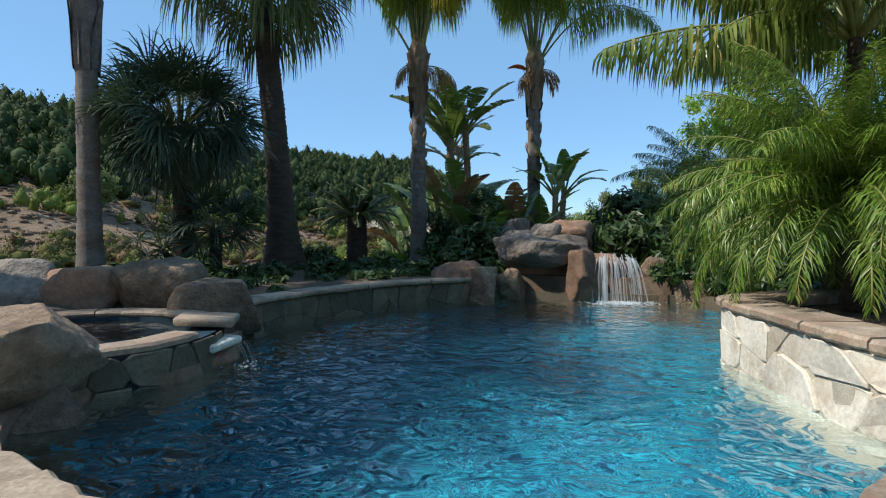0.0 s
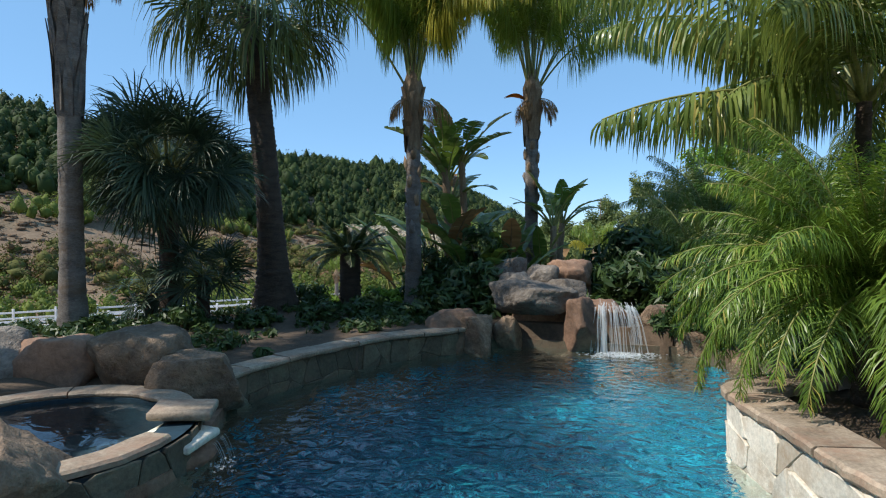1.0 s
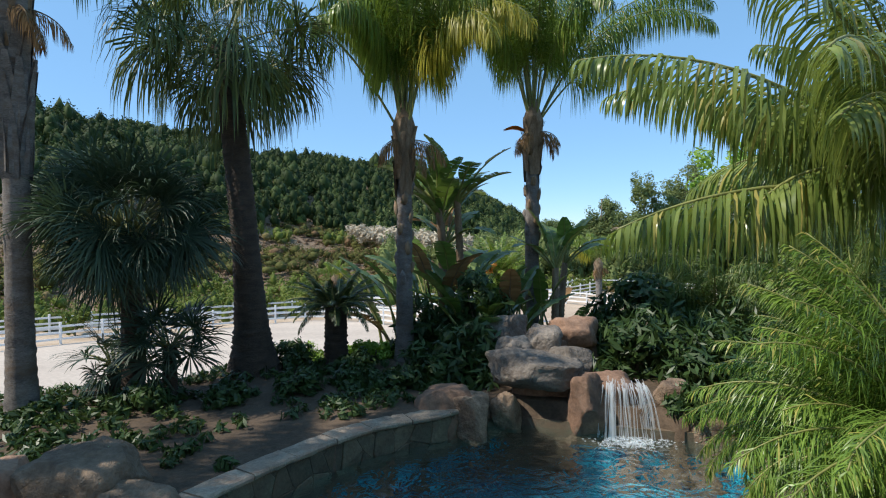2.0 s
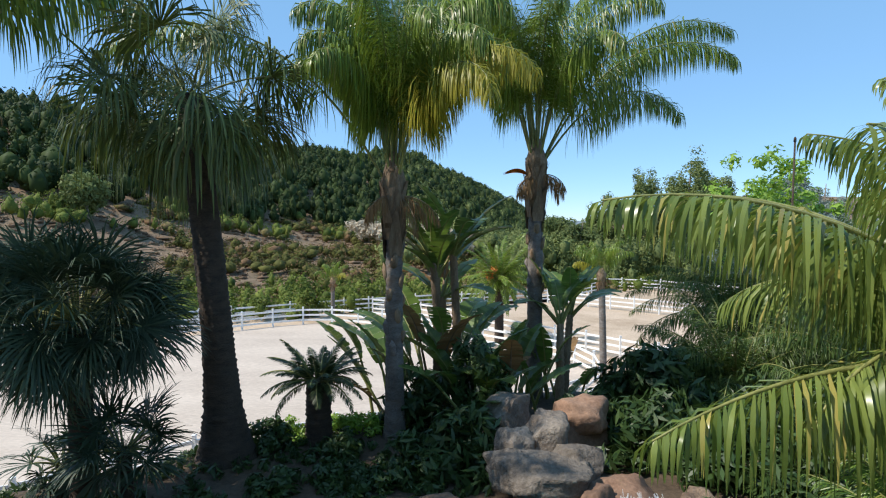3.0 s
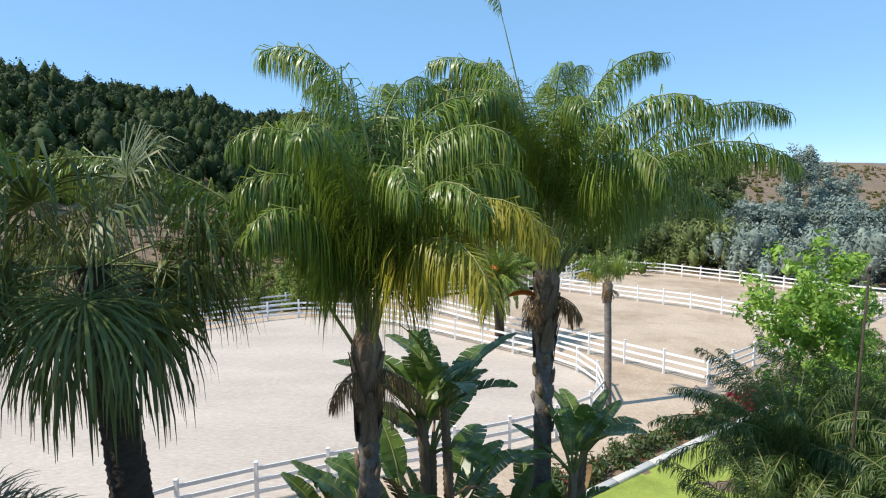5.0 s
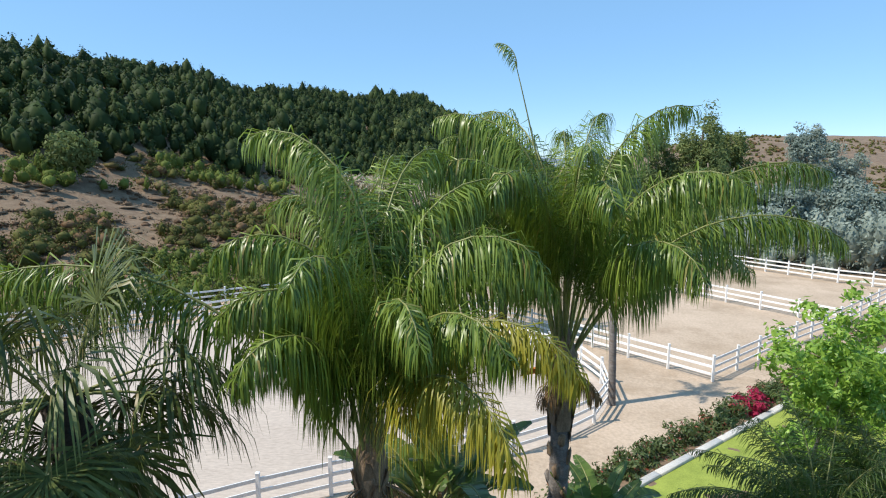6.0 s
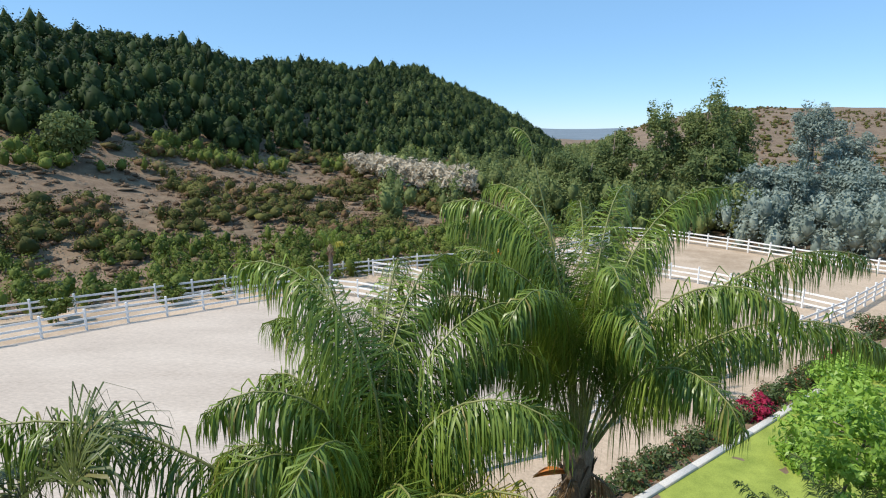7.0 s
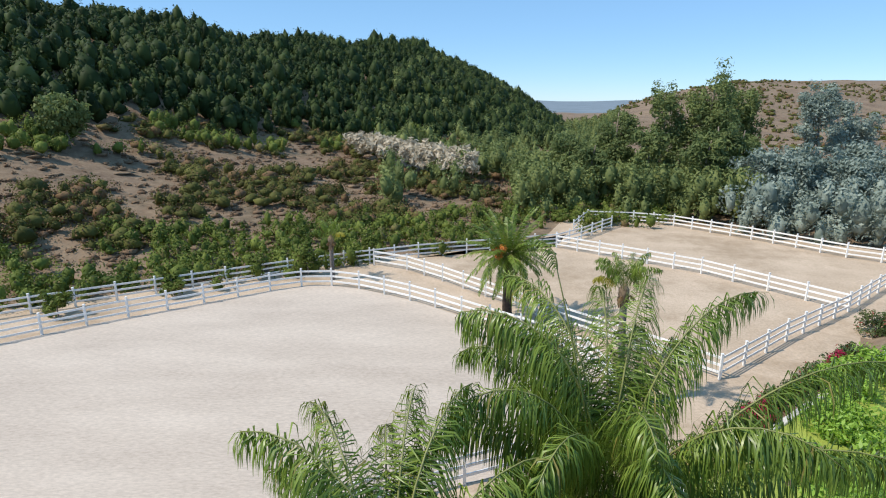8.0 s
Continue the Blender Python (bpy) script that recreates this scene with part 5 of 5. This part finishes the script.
for x, y, rx, rz in [(18.6, 29.3, 1.5, 1.7), (16.4, 25.9, 1.8, 1.7), (21.8, 30.8, 1.7, 1.5), (13.6, 23.4, 1.3, 1.1)]:
    k += 1
    shrub(x, y, LAWN_Z, rx, rz, 230 + k, M_BRIGHT, "rounded bright green shrub at the edge of the lawn", 0.16, 44, 60, group="shrubs of the lawn")
for x, y, rx, rz in [(-1.75, 8.75, 0.35, 0.25), (-0.85, 8.95, 0.4, 0.25), (-1.3, 9.2, 0.4, 0.3), (-0.3, 9.2, 0.35, 0.3)]:
    k += 1
    shrub(x, y, float(ground_height(x, y)), rx, rz, 260 + k, M_BRIGHT, "sunlit bright green groundcover at the edge of the bank", 0.05, 22, 60)

# slim garden pole on the bank
pole = thing("garden_pole", "slim weathered metal pole among the bank shrubs", "pole", pose(5.2, 9.65, -0.1))
part("shaft", tube([(0, 0, -0.2), (0, 0, 2.0), (0.02, 0, 4.25)], [0.018, 0.016, 0.013], 8), M_TRUNK_DARK, pole)
part("cap", tube([(0.02, 0, 4.25), (0.02, 0, 4.3), (0.02, 0, 4.32)], [0.02, 0.018, 0.006], 8), M_TRUNK_DARK, pole)

# hedge along the curb
wayd = math.degrees(math.atan2(CURB_WAY[1], CURB_WAY[0]))
for i in range(20):
    m = CURB_FROM + CURB_WAY * (-2.5 + 1.25 * i) - side * 0.95
    shrub(m[0], m[1], -5.1, 1.0, 1.25, 400 + i, M_HEDGE, "clipped flowering hedge shrub beside the lawn curb", 0.13, 26, 40, group="hedge along the curb")
shrub(27.3, 38.6, -5.65, 1.3, 2.0, 431, M_HEDGE, "reddish leafy shrub at the end of the lawn hedge", 0.14, 34, 50, group="hedge along the curb")
for a, b in ((9.6, 0.75), (10.4, 0.9), (18.5, 0.8)):
    m = CURB_FROM + CURB_WAY * a - side * b
    shrub(m[0], m[1], -4.9, 0.8, 1.2, 440 + int(a), M_BOUGAIN, "magenta bougainvillea in the hedge beside the curb", 0.14, 20, 40, name="bougainvillea", group="hedge along the curb")

# ---- fences ----
post_mesh = box(0.127, 0.127, 1.46, 0.008).add(box(0.15, 0.15, 0.03, 0.01, (0, 0, 1.46)).v, box(0.15, 0.15, 0.03, 0.01).f).mesh("post", [M_FENCE], False)


posts_set = []


def fence(points, label, closed=False, curve=False, rails=3):
    f = thing("fence", label, "fence", group="white fences")
    if curve:
        line = smooth_line(points, 2.44, closed)[:, :2]
    else:
        line = []
        for a, b in zip(points, points[1:]):
            a, b = np.array(a), np.array(b)
            n = max(1, round(np.linalg.norm(b - a) / 2.44))
            line += [a + (b - a) * i / n for i in range(n)]
        line = np.array(line + [np.array(points[-1])])
    ends = list(zip(line, np.roll(line, -1, 0)))
    if not closed:
        ends = ends[:-1]
    for p in line:
        if any(math.hypot(p[0] - o[0], p[1] - o[1]) < 0.3 for o in posts_set):
            continue
        posts_set.append((p[0], p[1]))
        part("post", post_mesh, None, f, at=pose(p[0], p[1], ARENA_Z + 0.03, 0, 0, 0))
    rails_made = {}
    for a, b in ends:
        d = b - a
        l = round(float(np.linalg.norm(d)) - 0.1, 2)
        if l not in rails_made:
            rails_made[l] = box(l, 0.045, 0.14, 0.006).mesh("rail", [M_FENCE], False)
        m = (a + b) / 2
        for h in (0.32, 0.74, 1.16)[:rails]:
            part("rail", rails_made[l], None, f, at=pose(m[0], m[1], ARENA_Z + 0.03 + h, 0, 0, math.degrees(math.atan2(d[1], d[0]))))


fence(ARENA, "white three-rail vinyl fence round the sand arena", closed=True, curve=True)
fence([(-46, 31.5), (-28.7, 42.1), (-19.7, 47.4), (-8.9, 53.6), (-2.4, 56.6), (11.4, 60.8)], "white three-rail outer fence along the scrub")
fence([(-6.3, 54.2), (-3.2, 52.5), (-0.1, 49.4), (6.4, 41.8), (8.0, 40.0), (14.7, 32.7)], "white three-rail fence between lane and paddock")
fence([(14.7, 32.7), (21.1, 37.6), (28.4, 42.6), (35.1, 47.9), (42.0, 53.2)], "white three-rail fence along the road")
fence([(11.3, 60.2), (16.6, 56.0), (22.0, 51.5), (28.4, 42.6)], "white three-rail fence dividing the paddocks")
fence([(14.5, 67.0), (17.6, 73.1), (22.9, 72.2), (27.0, 70.2), (32.7, 63.7), (37.9, 56.6), (42.0, 53.2)], "white three-rail fence at the far edge of the paddock")
fence([(11.4, 60.8), (14.6, 63.7), (19.4, 69.2)], "white three-rail fence of the small far pen")

# ---- woods and scrub ----


def scatter(rng, count, x0, x1, y0, y1, keep):
    x, y = rng.uniform(x0, x1, count), rng.uniform(y0, y1, count)
    ok = keep(x, y)
    return x[ok], y[ok], ground_height(x[ok], y[ok])


def ridge_of(x, y):
    u = (x - 0.25) / np.maximum(y - 4.4, 0.5)
    return u, np.interp(u, [s[0] for s in SKYLINE], [s[2] for s in SKYLINE])


def canopy(rng, name, foot, wide, high, taper, per, leaf, mat, detail=1, inner=(0.4, 0.85)):
    """Crowns over many feet: each a lumpy dome or cone, wrapped in loose leaves."""
    bm = bmesh.new()
    bmesh.ops.create_icosphere(bm, subdivisions=detail, radius=1)
    d0 = np.array([v.co[:] for v in bm.verts])
    tri = np.array([[v.index for v in f.verts] for f in bm.faces])
    bm.free()
    foot, n, m = np.asarray(foot, float), len(foot), len(d0)
    wide, high = np.asarray(wide, float).reshape(-1, 1), np.asarray(high, float).reshape(-1, 1)

    def shell(d, w, h, lump):
        rise = (d[..., 2] + 1) / 2
        r = (1 - taper * rise) * lump * w
        return np.stack([d[..., 0] * r, d[..., 1] * r, rise * h * (0.75 + 0.25 * lump)], -1)

    hull = foot[:, None] + shell(np.broadcast_to(d0, (n, m, 3)), wide, high, rng.uniform(*inner, (n, m)))
    faces = (np.arange(n)[:, None, None] * m + tri[None]).reshape(-1)
    d = rng.normal(0, 1, (n, per, 3)) + np.array([0, 0, 0.35])
    d /= np.linalg.norm(d, axis=-1, keepdims=True)
    p = (foot[:, None] + shell(d, wide, high, rng.uniform(0.55, 1.2, (n, per)))).reshape(-1, 3)
    d = d.reshape(-1, 3)
    nrm = unit(d + rng.normal(0, 0.5, d.shape))
    a = unit(np.cross(nrm, rng.normal(0, 1, d.shape)))
    b = np.cross(nrm, a)
    h = leaf * rng.uniform(0.5, 1.2, (len(p), 1)) / 2
    cards = np.stack([p - a * h * 1.4, p - b * h * 0.7, p + a * h * 1.4, p + b * h * 0.7], 1).reshape(-1, 3)
    q, f = len(p), n * len(tri)
    me = bpy.data.meshes.new(name)
    me.vertices.add(n * m + 4 * q)
    me.vertices.foreach_set("co", np.vstack([hull.reshape(-1, 3), cards]).astype(np.float32).ravel())
    me.loops.add(3 * f + 4 * q)
    me.loops.foreach_set("vertex_index", np.concatenate([faces, n * m + np.arange(4 * q)]).astype(np.int32))
    me.polygons.add(f + q)
    me.polygons.foreach_set("loop_start", np.concatenate([np.arange(f) * 3, 3 * f + 4 * np.arange(q)]).astype(np.int32))
    me.materials.append(mat)
    me.update(calc_edges=True)
    return me


def lobes(rng, x, y, z, count, aside, up):
    """Several feet round each place, some of them higher."""
    n = len(x)
    foot = np.repeat(np.stack([x, y, z], 1), count, 0)
    foot[:, :2] += rng.normal(0, aside, (n * count, 2))
    foot[:, 2] += np.tile(np.linspace(0, up, count), n)
    return foot


rng = np.random.default_rng(90)


def on_hill(x, y):
    u, ridge = ridge_of(x, y)
    d = beyond_fence(x, y)
    bare = ((np.abs(u + 0.145) < 0.022) & (np.abs(d / ridge - 0.9) < 0.06)) | ((np.abs(u + 0.33) < 0.02) & (d > 0.9 * ridge)) | (waves(x, y, 0.13) < -0.93)
    return (u > -0.86) & (u < 0.2) & (d > 0.37 * ridge + 3 * waves(x, y, 0.2)) & (d < ridge + 6) & ~bare


def planted(rng, step, x0, x1, y0, y1, keep):
    """Places on a loose grid."""
    gx, gy = np.meshgrid(np.arange(x0, x1, step), np.arange(y0, y1, step))
    x, y = gx.ravel() + rng.uniform(-0.5, 0.5, gx.size) * step, gy.ravel() + rng.uniform(-0.5, 0.5, gx.size) * step
    ok = keep(x, y)
    return x[ok], y[ok], ground_height(x[ok], y[ok])


x, y, z = planted(rng, 3.1, -190, 70, 40, 330, on_hill)
n = len(x)
u, ridge = ridge_of(x, y)
size = np.clip(rng.lognormal(0, 0.26, n), 0.6, 1.8) * np.where((u > -0.14) & (u < -0.05) & (beyond_fence(x, y) > 0.94 * ridge), 1.35, 1.0)
foot = lobes(rng, x, y, z - 0.3, 3, 0.75, 1.7)
wide = np.repeat(size, 3) * np.tile([1.9, 1.5, 1.15], n) * rng.uniform(0.8, 1.2, 3 * n)
high = np.repeat(size, 3) * np.tile([3.2, 3.3, 3.0], n) * rng.uniform(0.8, 1.25, 3 * n)
tagged(part("hill_wood", canopy(rng, "hill_wood", foot, wide, high, 0.3, 30, 0.52, M_FOREST, 1, (0.5, 0.95)), None), "dense dark green trees covering the hillside", "woods", kind="stuff")


def slope(low, high, share, patch=0.12, bias=0.0):
    def keep(x, y):
        u, ridge = ridge_of(x, y)
        d = beyond_fence(x, y)
        f = waves(x + 11, y - 4, patch) + 0.6 * waves(x, y, patch * 2.7) + bias
        return (u > -1.15) & (u < 0.45) & (d > low) & (d < np.minimum(high, 0.4) * ridge if high < 1 else d < high) & (rng.random(len(x)) < share * np.clip(0.55 + 0.6 * f, 0.05, 1))
    return keep


x, y, z = scatter(rng, 13500, -130, 60, 35, 150, slope(8, 0.4, 1.0, 0.12, 0.5))
n = len(x)
tagged(part("dry_brush", canopy(rng, "dry_brush", np.stack([x, y, z - 0.1], 1), rng.lognormal(-0.15, 0.4, n), rng.uniform(0.15, 0.6, n), 0.3, 14, 0.22, M_BRUSH, 1, (0.3, 0.75)), None), "low dry brown brush on the slope", "scrub", kind="stuff")


def thicket(patch, sharp, bias, low, high):
    """Places where bushes grow together in patches."""
    def keep(x, y):
        u, ridge = ridge_of(x, y)
        d = beyond_fence(x, y)
        f = waves(x + 11, y - 4, patch) + 0.7 * waves(x - 3, y, patch * 2.3) + 0.4 * waves(x, y + 9, patch * 4.9)
        return (u > -1.15) & (u < 0.4) & (d > low(ridge)) & (d < high(ridge)) & (rng.random(len(x)) < np.clip(sharp * (f + bias), 0.02, 1))
    return keep


for name, mat, step, keep, w, h, label in (
        ("hillside_scrub", M_SCRUB, 2.0, thicket(0.12, 2.6, -0.22, lambda r: 12, lambda r: 0.4 * r), (0.9, 2.5), (0.7, 2.0), "olive chaparral bushes in patches on the dry slope"),
        ("upper_scrub", M_GREENSCRUB, 2.2, thicket(0.1, 1.5, 0.15, lambda r: 0.31 * r, lambda r: 0.41 * r), (1.0, 2.2), (1.4, 3.0), "green bushes along the foot of the hill wood"),
        ("green_scrub", M_GREENSCRUB, 1.8, thicket(0.17, 1.3, 0.65, lambda r: 0.5, lambda r: 16), (0.6, 1.5), (0.8, 2.0), "greener scrub along the outer fence")):
    x, y, z = planted(rng, step, -130, 60, 30, 150, keep)
    foot = lobes(rng, x, y, z - 0.15, 2, 0.8, 0.35)
    n = len(foot)
    tagged(part(name, canopy(rng, name, foot, rng.uniform(*w, n), rng.uniform(*h, n), 0.2, 80, 0.23, mat, 1, (0.25, 0.7)), None), label, "scrub", kind="stuff")

# pale plumed reeds in the valley
n = 320
a = rng.random(n)
px, py = -16 + 20 * a + rng.normal(0, 1.2, n), 112 - 17 * a + rng.normal(0, 2.5, n)
pz = ground_height(px, py)
c = np.repeat(np.stack([px, py, pz + 3.8], 1), 2, 0) + rng.normal(0, 0.5, (2 * n, 3))
tagged(part("reed_plumes", quads("reed_plumes", clumps(rng, c, 0.9, 0.5, 22, 0.1, 2.2), [M_PLUME]), None), "pale tan plumed reeds in the valley", "reeds", kind="stuff")


def valley(x, y):
    u, ridge = ridge_of(x, y)
    d = beyond_fence(x, y)
    return (u > -0.12) & (u < 0.3) & (d > 18) & (d < 200) & (y > 68)


x, y, z = scatter(rng, 1500, -15, 110, 68, 330, valley)
foot = lobes(rng, x[:440], y[:440], z[:440] - 0.2, 2, 1.0, 1.2)
n = len(foot)
tagged(part("valley_wood", canopy(rng, "valley_wood", foot, rng.uniform(1.3, 2.5, n), rng.uniform(2.6, 4.8, n), 0.3, 90, 0.42, M_EUC, 1, (0.25, 0.7)), None), "grey-green trees along the valley floor", "woods", kind="stuff")


def far_right(x, y):
    u, ridge = ridge_of(x, y)
    return (u > 0.22) & (u < 1.3) & (beyond_fence(x, y) > 20) & (y > 95) & (waves(x, y, 0.06) > -0.35)


x, y, z = scatter(rng, 5500, 20, 520, 95, 520, far_right)
n = len(x)
tagged(part("far_scrub", canopy(rng, "far_scrub", np.stack([x, y, z - 0.2], 1), rng.lognormal(0.5, 0.4, n), rng.uniform(0.6, 2.4, n), 0.35, 12, 0.7, M_SCRUB), None), "scattered scrub on the far brown hill", "scrub", kind="stuff")

# lower trees that close the grove
def grove_belt(blue):
    def keep(x, y):
        line = np.interp(x, [12, 18, 27, 38, 47, 70], [72, 77, 74, 61, 57, 50])
        split = (x / y + 0.06 * waves(x, y, 0.3)) > 0.5
        return (y > line) & (y < line + 26) & (split == blue)
    return keep


for blue, mat, label in ((False, M_EUC, "green trees closing the grove beyond the paddocks"), (True, M_EUC_BLUE, "pale blue-grey gum saplings closing the grove")):
    x, y, z = planted(rng, 3.0, 12, 72, 50, 104, grove_belt(blue))
    foot = lobes(rng, x, y, z - 0.2, 4, 1.0, 3.4)
    n = len(foot)
    tagged(part("grove_wood", canopy(rng, "grove_wood", foot, rng.uniform(1.0, 2.0, n), rng.uniform(2.6, 3.8, n), 0.3, 100, 0.36, mat, 1, (0.25, 0.7)), None), label, "woods", kind="stuff")

# eucalyptus grove beyond the paddocks
rng = np.random.default_rng(95)
protos = []
for i, (mat, label) in enumerate(((M_EUC, "tall grey-green eucalyptus beyond the paddock"), (M_EUC, "broad green eucalyptus beyond the paddock"), (M_EUC_BLUE, "pale blue-grey gum tree beyond the paddock"), (M_EUC_BLUE, "bushy blue-grey gum tree beyond the paddock"))):
    protos.append((mat, label))
made = {}
spots = []
for i in range(22):
    a = rng.random()
    spots.append((16 + 46 * a + rng.normal(0, 3), 80 + 4 * (1 - a) - 18 * a + rng.normal(0, 2.2) + rng.choice([1, 7, 14]), i))
for x, y, i in spots:
    blue = x / y > 0.5
    kind = (2 + i % 2) if blue else i % 2
    z = float(ground_height(x, y))
    if kind not in made:
        mat, label = protos[kind]
        made[kind] = tree(x, y, z, 12.5 if kind == 0 else 10.5 if kind == 1 else 8.8, 3.4, 500 + kind, mat, label, "eucalyptus", 0.3, 0.36, 105, 46, 1.3, "grove beyond the paddocks", 0.12)
    else:
        copy_thing(made[kind], pose(x, y, z, 0, 0, rng.uniform(0, 360)) @ Matrix.Diagonal((*([rng.uniform(0.75, 1.2)] * 3), 1)))
for i, (x, y, h, blue) in enumerate([(33, 91, 16.0, 0), (47, 95, 16.5, 0), (57, 92, 16.5, 1), (64, 96, 17.0, 1), (26, 92, 14.5, 0)]):
    tree(x, y, -5.2, h, 3.6, 524 + i, M_EUC_BLUE if blue else M_EUC, "tall loose-crowned eucalyptus at the back of the grove", "eucalyptus", 0.3, 0.34, 150, 54, 1.8, "grove beyond the paddocks", 0.3)
tree(38.6, 90, -5.2, 20.5, 4.4, 520, M_EUC, "tall pointed eucalyptus standing above the grove", "eucalyptus", 0.4, 0.34, 210, 60, 2.0, "grove beyond the paddocks", 0.3)
tree(-48.5, 79, float(ground_height(-48.5, 79)), 6.6, 3.3, 521, M_EUC, "lone grey-green tree at the foot of the hill wood", "tree", 0.3, 0.5, 130, 44, 1.2)
for i, (x, y, h) in enumerate([(-11.5, 51.0, 3.0), (-15.5, 50.3, 2.4), (-6.8, 55.6, 3.2), (-20.5, 45.9, 1.9), (-26.5, 41.6, 2.0)]):
    tree(x, y, ARENA_Z, h, 1.1, 540 + i, M_GREENSCRUB, "small young green tree by the outer fence", "young_tree", 0.06, 0.22, 36, 34, 1.2, "young trees by the fence")
